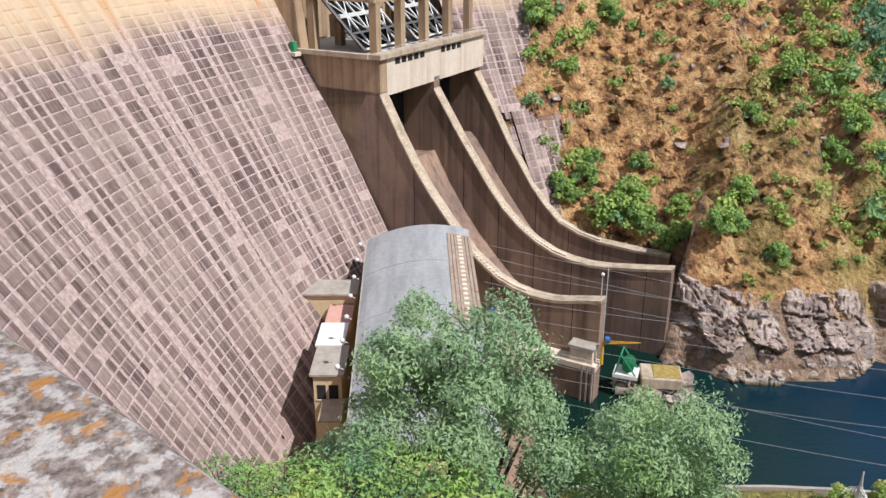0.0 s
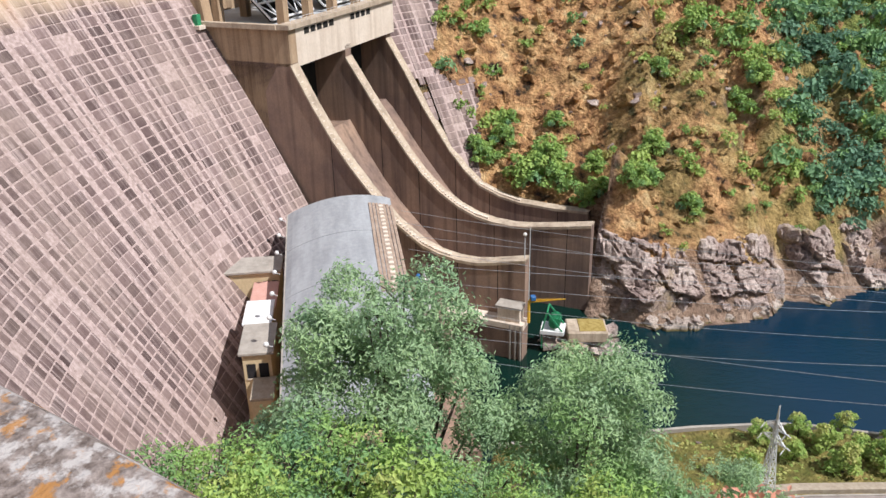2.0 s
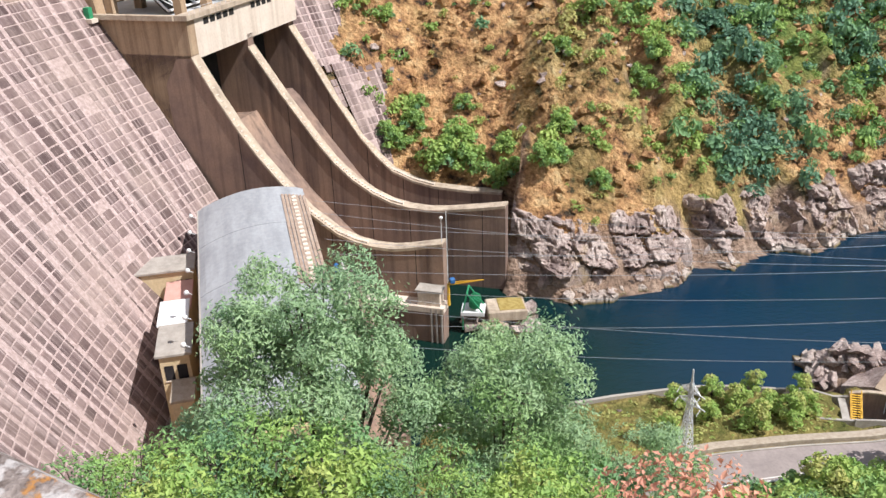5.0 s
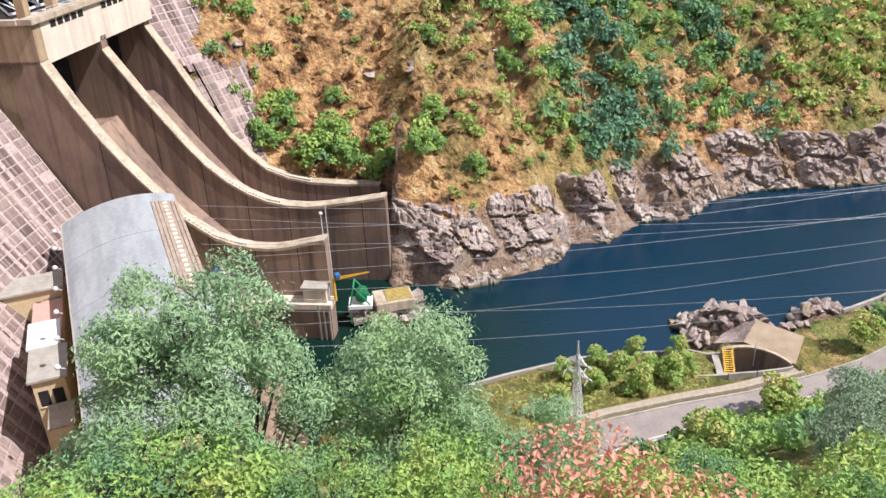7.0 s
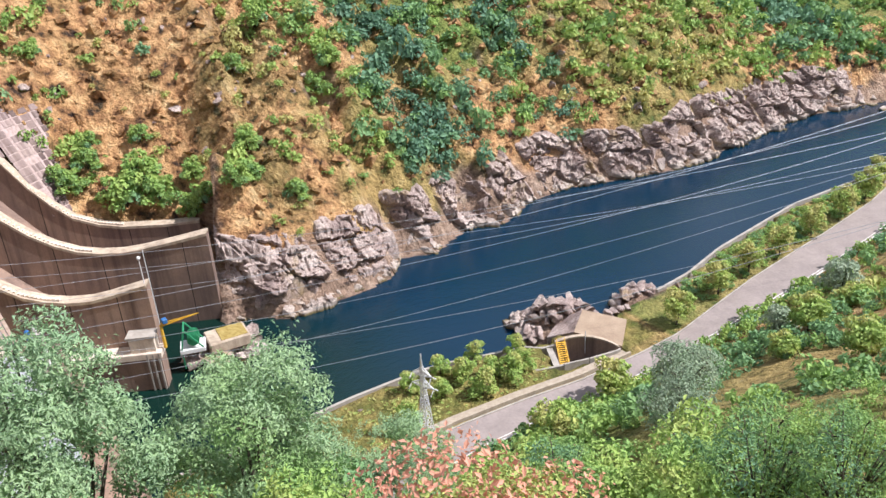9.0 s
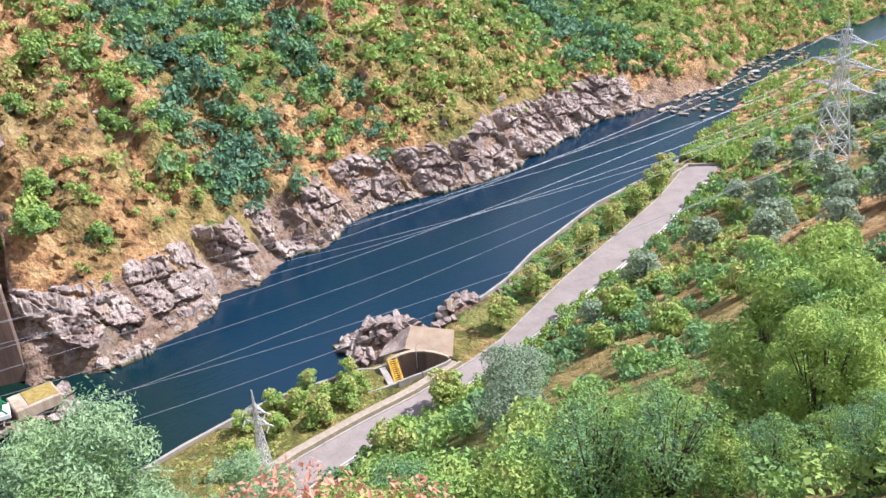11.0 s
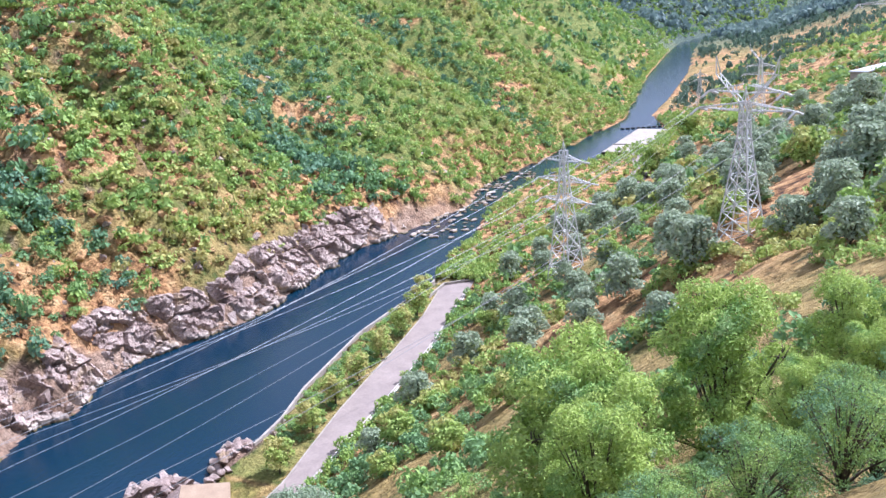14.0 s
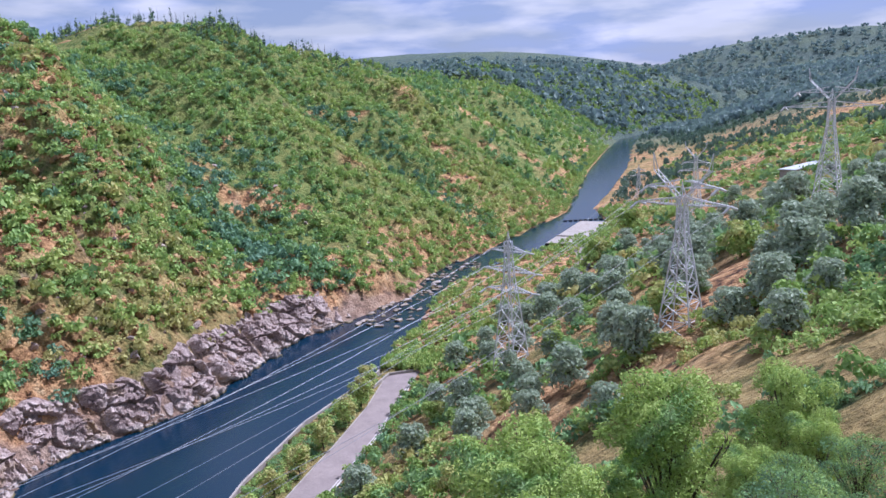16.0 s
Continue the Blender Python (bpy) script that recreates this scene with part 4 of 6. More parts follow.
def right_bank_scrub():
    rng = np.random.default_rng(6)
    near, far, belt = [], [], []
    n = 15000
    y = 18 + rng.random(n) ** 1.2 * 900
    x = road_right(y) + 2.5 + rng.random(n) * np.interp(y, [0, 100, 300, 900], [70, 110, 170, 300])
    z = height(x, y)
    cover = fbm(x / 16 + 60, y / 16 + 17, 3)
    tintn = fbm(x / 30 + 3, y / 30 + 5, 3)
    for i in np.flatnonzero((cover < 0.53) & (z > 2)):
        d = math.hypot(x[i], y[i])
        if d < 66 or (z[i] > 92 - 0.30 * d and d < 60):
            continue
        t = float(np.clip(0.55 + (tintn[i] - 0.5) * 1.6 + rng.normal() * 0.15, 0.22, 1))
        s = 0.9 + 2.2 * rng.random() ** 2
        row = (x[i], y[i], z[i] - 0.2, s, 0.8 + 0.4 * rng.random(), rng.random() * 6.28, t)
        if d < 240:
            near.append(row)
        else:
            far.append((*row[:3], s * 1.6, *row[4:]))
    under = []
    for k in range(1500):
        az, d = radians(-22 + 92 * rng.random()), 16 + 62 * rng.random() ** 0.8
        a, b = -math.sin(az) * d, math.cos(az) * d
        c = height1(a, b)
        if a < road_right(b) + 6 or c + 2.2 > 92 - d * (0.62 if d < 40 else 0.42) or len(under) > 420:
            continue
        under.append((a, b, c - 0.2, 0.8 + 1.0 * rng.random(), 0.9, rng.random() * 6.28, 0.35 + 0.35 * rng.random()))
    scatter("undergrowth", [shrub_shape(rng, 180, 0.10) for _ in range(6)], under, SHRUB, "green undergrowth between the trees of the bank", "undergrowth")
    # willows and alders between the slope and the water below the road's end, and along the far pool
    n = 1100
    yy = 232 + rng.random(n) ** 1.4 * 380
    xx = shore_right(yy) + 1 + rng.random(n) * (road_right(yy) - shore_right(yy) + 2)
    yl = 330 + rng.random(700) * 900
    xx, yy = np.concatenate([xx, shore_left(yl) - 0.5 - 12 * rng.random(700) ** 1.5]), np.concatenate([yy, yl])
    zz = height(xx, yy)
    for x1, y1, z1 in zip(xx, yy, zz):
        belt.append((x1, y1, z1 - 0.2, (1.0 + 1.3 * rng.random()) * (1 + y1 / 1500), 1.0 + 0.4 * rng.random(), rng.random() * 6.28, 0.45 + 0.45 * rng.random()))
    scatter("slope_scrub", BUSH_FINE, [r for r in near if r[1] < 145], SHRUB, "low green and yellowish scrub on the dry slope", "scrub")
    scatter("slope_scrub", BUSH_MID, [r for r in near if r[1] >= 145], SHRUB, "low green scrub between the olive trees", "scrub")
    scatter("far_slope_scrub", BUSH_FAR, far[:3800], SHRUB, "green scrub on the far slope above the river", "scrub")
    scatter("riverside_willows", BUSH_MID, belt, SHRUB, "light green willow thicket along the water", "willows")
    # woods on the right-hand hills down the valley
    n = 9000
    yy = 620 + rng.random(n) * 1900
    xx = shore_right(yy) + 10 + rng.random(n) ** 1.3 * 650
    ok = fbm(xx / 60 + 9, yy / 60 + 2, 3) < 0.5
    rows = [(a, b, c - 0.3, 2.0 + 3 * rng.random(), 1.2 + 0.8 * rng.random(), rng.random() * 6.28, 0.1 + 0.6 * rng.random()) for a, b, c in zip(xx[ok], yy[ok], height(xx, yy)[ok])]
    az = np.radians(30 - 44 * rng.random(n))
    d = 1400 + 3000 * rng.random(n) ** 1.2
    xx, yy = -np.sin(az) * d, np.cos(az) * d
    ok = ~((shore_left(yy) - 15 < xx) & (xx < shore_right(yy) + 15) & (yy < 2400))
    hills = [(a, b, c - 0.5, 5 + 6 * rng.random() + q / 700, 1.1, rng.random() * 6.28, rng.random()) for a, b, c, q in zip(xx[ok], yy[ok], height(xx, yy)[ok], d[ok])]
    scatter("distant_woods", BUSH_FAR, hills[:8200], HAZEWOOD, "dark woods on the distant hills, blue haze in their colour", "woods")
    scatter("far_right_woods", BUSH_FAR, rows[:5000], FARWOOD, "dark pine and eucalyptus woods on the valley side", "woods")


right_bank_scrub()


# ---- single trees ----
def make_tree(name, label, category, seed, tall, crown_r, crown_z, leaves, leaf, mat, tint, lumps=9, bare=0.25, group="", aspect=0.5, flat=0.8, core=0.60, taper=0.45, power=3.0):
    """A tapered trunk, limbs out to the clumps of the crown, and many small leaf sprays."""
    rng = np.random.default_rng(seed)
    tree = thing(name, label, category, group)
    ls = []
    for i in range(lumps):
        an = 2.4 * i + rng.random() * 0.8
        q = (i + 0.5) / lumps
        rr = crown_r * (0.10 + 0.78 * rng.random() ** 0.6) * (1.0 - taper * q ** power)
        hz = crown_z + (tall - crown_z) * (0.08 + 0.90 * q)
        ls.append((rr * math.cos(an), rr * math.sin(an), hz - crown_r * 0.22, crown_r * (0.34 + 0.22 * rng.random()) * (10 / max(lumps, 10)) ** 0.41))
    bm = bmesh.new()
    w = tall * 0.022
    lean = (rng.random(2) - 0.5) * 0.6
    fork = crown_z * (0.55 + 0.3 * rng.random())
    add_tube(bm, [(0, 0, -0.6), (lean[0] * 0.4, lean[1] * 0.4, fork * 0.5), (lean[0], lean[1], fork)], [w * 1.35, w, w * 0.8], 8)
    for x, y, z, r in ls[::max(1, lumps // 14)]:
        mid = (lean[0] * 0.5 + x * 0.42, lean[1] * 0.5 + y * 0.42, fork + (z - fork) * 0.55)
        add_tube(bm, [(lean[0], lean[1], fork - 0.2), mid, (x, y, z)], [w * 0.62, w * 0.36, w * 0.1], 6 if tall > 8 else 4)
        for k in range(5 if tall > 8 else 1):
            d = rng.normal(size=3)
            d /= np.linalg.norm(d)
            e = (x + d[0] * r, y + d[1] * r, z + abs(d[2]) * r * 0.8)
            add_tube(bm, [mid if k % 2 else (x, y, z), ((x + e[0]) / 2, (y + e[1]) / 2, (z + e[2]) / 2 + 0.1), e], [w * 0.2, w * 0.12, w * 0.04], 4)
    part("trunk", bm, M["bark"], tree, "grey-brown bark", True)
    v = leaf_cloud(rng, leaves, leaf, ls, flat, aspect, core)
    keep = fbm(v[:, 0, 0] * 1.1 + 9, v[:, 0, 1] * 1.1 + v[:, 0, 2] * 0.9, 2) > bare
    v = v[keep].reshape(-1, 3)
    crown = mesh_object("crown", v, np.arange(len(v)).reshape(-1, 4), mat, tree)
    tn = np.clip(tint + (fbm(v[:, 0] * 0.5 + 3, v[:, 1] * 0.5 + v[:, 2] * 0.4, 2) - 0.5) * 0.9, 0, 1)
    point_attr(crown, "tint", tn)
    return tree


def plant(tree, spots):
    """Copies of one tree. spots: x, y, scale, turn."""
    first = True
    for x, y, s, turn in spots:
        m = pose(x, y, height1(x, y), 0, 0, turn)
        if first:
            tree.scale = (s, s, s)
            tree.matrix_basis = m @ Matrix.Diagonal((s, s, s, 1))
            first = False
        else:
            c = copy_thing(tree, m)
            c.scale = (s, s, s)


# road-side plane trees along the quay and round trees on the lawn
street = make_tree("street_tree", "small round bright green tree beside the riverside road", "tree", 31, 5.6, 2.3, 1.8, 1300, 0.24, SHRUB, 0.80, 10, 0.1, "trees along the road", 0.7, 0.95)
plant(street, [(-90.8, 116.3, 1.3, 0), (-93.0, 132.1, 1.3, 50), (-94.6, 144.9, 1.3, 100), (-95.6, 157.8, 1.3, 160), (-96.6, 171.8, 1.4, 200), (-98.2, 186.5, 1.4, 260), (-99.8, 200.4, 1.45, 300), (-102.6, 212.0, 1.4, 30), (-82.0, 88.4, 1.35, 20)])
lawn_tree = make_tree("lawn_tree", "small bushy green tree on the riverside lawn", "tree", 33, 4.6, 2.1, 0.8, 1100, 0.22, SHRUB, 0.62, 10, 0.1, "trees on the lawn", 0.7, 0.95)
plant(lawn_tree, [(-99.1, 58.1, 0.95, 0), (-106.5, 63.0, 0.9, 40), (-107.1, 70.3, 0.95, 80), (-101.2, 66.4, 0.95, 120), (-103.0, 72.6, 1.1, 160), (-107.2, 78.5, 0.9, 200), (-97.3, 72.8, 1.2, 240), (-102.8, 84.6, 1.0, 280), (-97.4, 79.7, 1.1, 320), (-98.7, 83.4, 0.9, 20), (-100.8, 77.6, 0.9, 60)])
olive = make_tree("olive_tree", "grey-green olive tree on the dry slope", "tree", 35, 5.2, 2.8, 1.0, 1350, 0.30, OLIVE, 0.5, 13, 0.12, "olive trees on the slope", 0.5, 0.9)
OLIVES = [(-23, 161, 1.5), (-17, 111, 0.9), (-36, 143, 1.0), (-29, 145, 1.3), (-48, 145, 1.2), (-71, 185, 1.2), (-1, 137, 1.1), (6, 139, 1.3), (11, 163, 1.7), (21, 165, 1.7), (12, 124, 0.9), (6, 110, 1.0), (-33, 239, 1.6), (-17, 260, 1.5), (-42, 242, 1.3), (-57, 252, 1.5), (-62, 179, 1.2), (-8, 172, 1.0), (-65, 154, 1.2), (-48, 140, 1.1), (-34, 134, 0.9), (16, 180, 1.4), (28, 190, 1.5), (2, 215, 1.5), (-10, 210, 1.3), (30, 150, 1.2), (36, 172, 1.4), (24, 130, 1.2), (-26, 190, 1.2), (-40, 205, 1.2), (14, 235, 1.5), (40, 215, 1.5), (-44, 168, 1.0), (-55, 210, 1.2)]
orng = np.random.default_rng(91)
while len(OLIVES) < 125:
    y = 95 + orng.random() ** 0.8 * 330
    x = float(road_right(y)) + 9 + orng.random() * 130
    if all(math.hypot(x - a, y - b) > 7 for a, b, _ in OLIVES):
        OLIVES.append((x, y, 0.9 + 0.7 * orng.random()))
plant(olive, [(x, y, s * 1.22, (i * 77) % 360) for i, (x, y, s) in enumerate(OLIVES)])
bush = make_tree("slope_tree", "broad yellow-green tree on the dry slope", "tree", 37, 5.0, 2.9, 0.8, 1400, 0.29, SHRUB, 0.66, 12, 0.10, "green trees on the slope", 0.65, 0.95)
plant(bush, [(-41, 187, 1.2, 0), (-13, 161, 1.4, 60), (1, 197, 1.7, 90), (-37, 314, 1.8, 150), (-64, 396, 2.6, 200), (-56, 460, 3.0, 250), (-64, 117, 1.4, 30), (-64, 130, 0.9, 80), (-79, 72, 1.2, 130), (-70, 66, 1.1, 200), (-69, 178, 1.1, 250), (-46, 99, 1.2, 20), (-40, 110, 1.1, 140), (20, 104, 1.4, 60), (-58, 100, 0.9, 45), (-30, 122, 1.0, 15)])
ash = make_tree("slope_ash", "tall open grey-green tree beside the road", "tree", 39, 11.0, 4.6, 4.0, 4200, 0.2, OLIVE, 0.25, 13, 0.3, "tall trees above the road", 0.5)
plant(ash, [(-52, 68, 1.0, 0), (-58, 78, 0.85, 120), (-46, 60, 0.8, 230)])

# tall acacias below the lookout
def to_top(tall, rows):
    """Spots for trees of that height whose tops reach a given level: x, y, top, turn."""
    return [(x, y, (top - height1(x, y)) / tall, turn) for x, y, top, turn in rows]


ac1 = make_tree("acacia_tree", "tall feathery grey-green acacia with open branches", "tree", 41, 15.0, 5.3, 0.5, 92000, 0.098, ACACIA, 0.36, 62, 0.37, "acacias below the lookout", 0.36, 1.0, 0.35, 0.55, 2.2)
plant(ac1, to_top(15, [(-35.5, 0.4, 75.6, 0)]))
ac2 = make_tree("acacia_tree", "tall feathery acacia with thin crown and bare twigs", "tree", 43, 14.0, 5.2, 0.5, 64000, 0.10, ACACIA, 0.48, 56, 0.40, "acacias below the lookout", 0.36, 1.0, 0.35, 0.55, 2.2)
plant(ac2, to_top(14, [(-35.2, 11.0, 70.6, 0), (-12, 50, 69.0, 200), (-30, 17.0, 66.0, 80)]))
ac3 = make_tree("acacia_tree", "dense bright green acacia crown", "tree", 45, 12.0, 4.9, 0.8, 25000, 0.15, ACACIA, 1.0, 46, 0.28, "acacias below the lookout", 0.38, 0.95, 0.4)
plant(ac3, to_top(12, [(-12.0, 42.0, 73.4, 0), (-3.5, 47.0, 75.5, 90), (3.2, 46.0, 77.0, 170), (9.5, 46.0, 77.6, 20), (-7.5, 32.0, 75.0, 240), (0.5, 33.0, 77.6, 300), (6.5, 31.0, 79.6, 60), (-13.5, 28.0, 68.5, 130), (11.5, 36.0, 80.0, 210), (15.5, 45.0, 77.0, 75), (20.5, 41.0, 79.0, 155), (3.5, 39.0, 77.0, 330), (15.0, 29.0, 79.0, 190), (-9.0, 39.0, 73.5, 15)]))

# broad trees at the foot of the orange slope, beside the far chute wall
oak = make_tree("hillside_oak", "dense rounded green tree at the foot of the orange slope", "tree", 51, 5.5, 3.2, 0.6, 1500, 0.30, SHRUB, 0.42, 13, 0.08, "trees beside the spillway", 0.65, 0.95)
OAKS = [(-209, 33, 1.3), (-212, 39, 1.3), (-203, 44, 1.9), (-205, 49, 1.7), (-199, 51, 1.6), (-210, 31, 1.1), (-189, 59, 1.2), (-197, 60, 1.1), (-176, 63, 1.2), (-178, 67, 1.2), (-212, 53, 1.0), (-230, 36, 1.0), (-234, 26, 1.6), (-243, 48, 1.2), (-208, 79, 1.1), (-218, 92, 1.4), (-201, 103, 1.2), (-200, 98, 1.2), (-172, 76, 1.1), (-216, 41, 1.0), (-186, 71, 1.2), (-192, 56, 1.1)]
plant(oak, [(x, y, s * 0.9, (i * 83) % 360) for i, (x, y, s) in enumerate(OAKS)])


def ridge_pines():
    """Thin pines and burnt poles standing along the skyline of the far bank."""
    rng = np.random.default_rng(71)
    spire = [leaf_cloud(rng, 16, 0.10, [(0, 0, 0.35 + 0.13 * k, 0.16 - 0.022 * k) for k in range(6)], 1.2) for _ in range(5)]
    pole = [np.array([[(-0.012, 0, 0), (0.012, 0, 0), (0.006, 0, 1.1), (-0.006, 0, 1.1)], [(0, -0.012, 0), (0, 0.012, 0), (0, 0.006, 1.1), (0, -0.006, 1.1)]])]
    d = np.arange(180, 1500, 6.0)
    green, poles = [], []
    for k in range(420):
        az = radians(21 + 24 * rng.random())
        x, y = -np.sin(az) * d, np.cos(az) * d
        h = height(x, y)
        i = min(len(d) - 1, max(0, int(np.argmax((h - 92) / d)) + rng.integers(-4, 5)))
        s = 5 + 8 * rng.random()
        row = (x[i], y[i], h[i] - 0.5, s, 1.0, rng.random() * 6.28, rng.random())
        if k % 2:
            green.append(row)
        poles.append(row)
    scatter("ridge_pines", spire, green, FARWOOD, "dark thin pines along the skyline", "pines")
    scatter("ridge_trunks", pole, poles, M["bark"], "bare thin trunks along the skyline", "trunks")


ridge_pines()

# ---- rocks ----
def rock_mesh(seed, cuts=12, fine=3):
    """An angular block: a ball cut flat by random planes."""
    rng = np.random.default_rng(seed)
    bm = bmesh.new()
    bmesh.ops.create_icosphere(bm, subdivisions=fine, radius=1.25)
    pl = np.concatenate([np.eye(3), -np.eye(3), rng.normal(size=(cuts - 6, 3))]) + rng.normal(size=(cuts, 3)) * 0.22
    pl /= np.linalg.norm(pl, axis=1)[:, None]
    ds = 0.42 + 0.28 * rng.random(cuts)
    for v in bm.verts:
        p = np.array(v.co)
        for a, d in zip(pl, ds):
            e = p @ a - d
            if e > 0:
                p = p - a * e
        v.co = Vector(p * (1 + 0.035 * noise.noise(Vector(p) * 2.3 + Vector((seed, 0, 0)))))
    me = bpy.data.meshes.new("rock")
    bm.to_mesh(me)
    bm.free()
    me.materials.append(M["rock"])
    return me


ROCKS = [rock_mesh(100 + k) for k in range(9)]
ROCKS_LOW = [rock_mesh(140 + k, 10, 2) for k in range(6)]
ROCK_TAGS = ("pinkish-grey angular rock at the water's edge", "rock", "rocks along the river")


REST = []


def put_rock(i, x, y, z, sx, sy, sz, rx, ry, rz, single=True):
    m = pose(x, y, z, rx, ry, rz) @ Matrix.Diagonal((sx, sy, sz, 1))
    if not single:
        REST.append((i, m))
        return
    ob = new("rock", ROCKS[i % len(ROCKS)])
    ob.matrix_basis = m
    tagged(ob, *ROCK_TAGS)


def joined_rocks(name, rows, label, shapes=ROCKS_LOW, mat=M["rock"]):
    vs, fs, n = [], [], 0
    raw = []
    for me in shapes:
        co = np.zeros(len(me.vertices) * 3, np.float32)
        me.vertices.foreach_get("co", co)
        ix = np.zeros(len(me.loops), np.int32)
        me.loops.foreach_get("vertex_index", ix)
        raw.append((co.reshape(-1, 3), ix.reshape(-1, 3)))
    for i, m in rows:
        co, ix = raw[i % len(raw)]
        a = np.array(m)
        vs.append(co @ a[:3, :3].T + a[:3, 3])
        fs.append(ix + n)
        n += len(co)
    tagged(mesh_object(name, np.concatenate(vs), np.concatenate(fs), mat), label, "rocks", kind="stuff")


CELL_RNG = np.random.default_rng(17)
CELL = CELL_RNG.random((3, 128, 128))


def blocks(a, b, pa, pb, lean):
    """Jointed blocks over a surface: each point takes the random height and tilt of its cell in a jittered lattice."""
    a = a + lean * b
    p, q = a / pa, b / pb
    best, second, val = np.full(a.shape, 9.0), np.full(a.shape, 9.0), np.zeros(a.shape)
    for i in (-1, 0, 1):
        for j in (-1, 0, 1):
            ci, cj = (np.floor(p) + i).astype(int), (np.floor(q) + j).astype(int)
            jx, jy, h = CELL[0, ci % 128, cj % 128], CELL[1, ci % 128, cj % 128], CELL[2, ci % 128, cj % 128]
            dx, dy = p - ci - jx, q - cj - jy
            dist = np.maximum(np.abs(dx), np.abs(dy)) + 0.25 * np.minimum(np.abs(dx), np.abs(dy))
            near = dist < best
            second = np.where(near, best, np.minimum(second, dist))
            best = np.where(near, dist, best)
            val = np.where(near, h + 0.7 * (jx - 0.5) * dx + 0.7 * (jy - 0.5) * dy, val)
    return val - 0.5 * (second - best < 0.07)


def river_cliff():
    """The jointed rock face along the far bank."""
    ya = np.arange(50.0, 305.0, 0.42)
    ua = np.concatenate([np.arange(-2.0, 8.0, 0.28), np.arange(8.0, 19.0, 0.5)])
    Y, UU = np.meshgrid(ya, ua, indexing="ij")
    X = shore_left(Y) - UU
    base = height(X, Y)
    Z = np.where(UU < -0.6, -1.6, np.maximum(base, -1.0))
    arc = Z * 0.9 + UU * 0.6
    big = blocks(Y, arc, 9.0, 7.5, 0.35)
    mid = blocks(Y + 40, arc + 9, 3.0, 2.6, 0.45)
    tiny = blocks(Y + 90, arc + 33, 1.2, 0.9, 0.4)
    out = 1.1 + 3.7 * (big - 0.32) + 1.4 * (mid - 0.4) + 0.42 * (tiny - 0.5)
    for c, w, deep in ((76, 1.2, 2.2), (99, 2.2, 4.0), (114, 2.0, 4.5), (131, 1.4, 3.0), (149, 2.6, 4.5), (172, 1.6, 3.0), (190, 2.0, 3.5), (215, 1.8, 3.0), (243, 1.6, 2.4)):
        out = out - deep * np.exp(-((Y + 0.25 * arc - c - 2) / w) ** 2)
    reach = np.interp(Y, [50, 95, 180, 225], [12.0, 10.0, 9.5, 10.5])
    fade = sstep(reach, reach - 2.0, UU + 6 * (fbm(Y / 9 + 3, UU / 9 + Y / 30, 3) - 0.5)) * sstep(305, 285, Y) * sstep(50, 56, Y)
    out = out * fade - 1.3 * (1 - fade)
    V3 = np.stack([X + 0.85 * out, Y - 0.15 * out, Z + 0.40 * out], -1).reshape(-1, 3)
    n = len(ua)
    ix = np.arange(len(ya) * n).reshape(len(ya), n)
    q = np.stack([ix[:-1, :-1], ix[:-1, 1:], ix[1:, 1:], ix[1:, :-1]], -1).reshape(-1, 4)
    tagged(mesh_object("river_cliff", V3, q, M["rock"]), "pinkish-grey jointed rock face along the water", "cliff", kind="structure")


river_cliff()


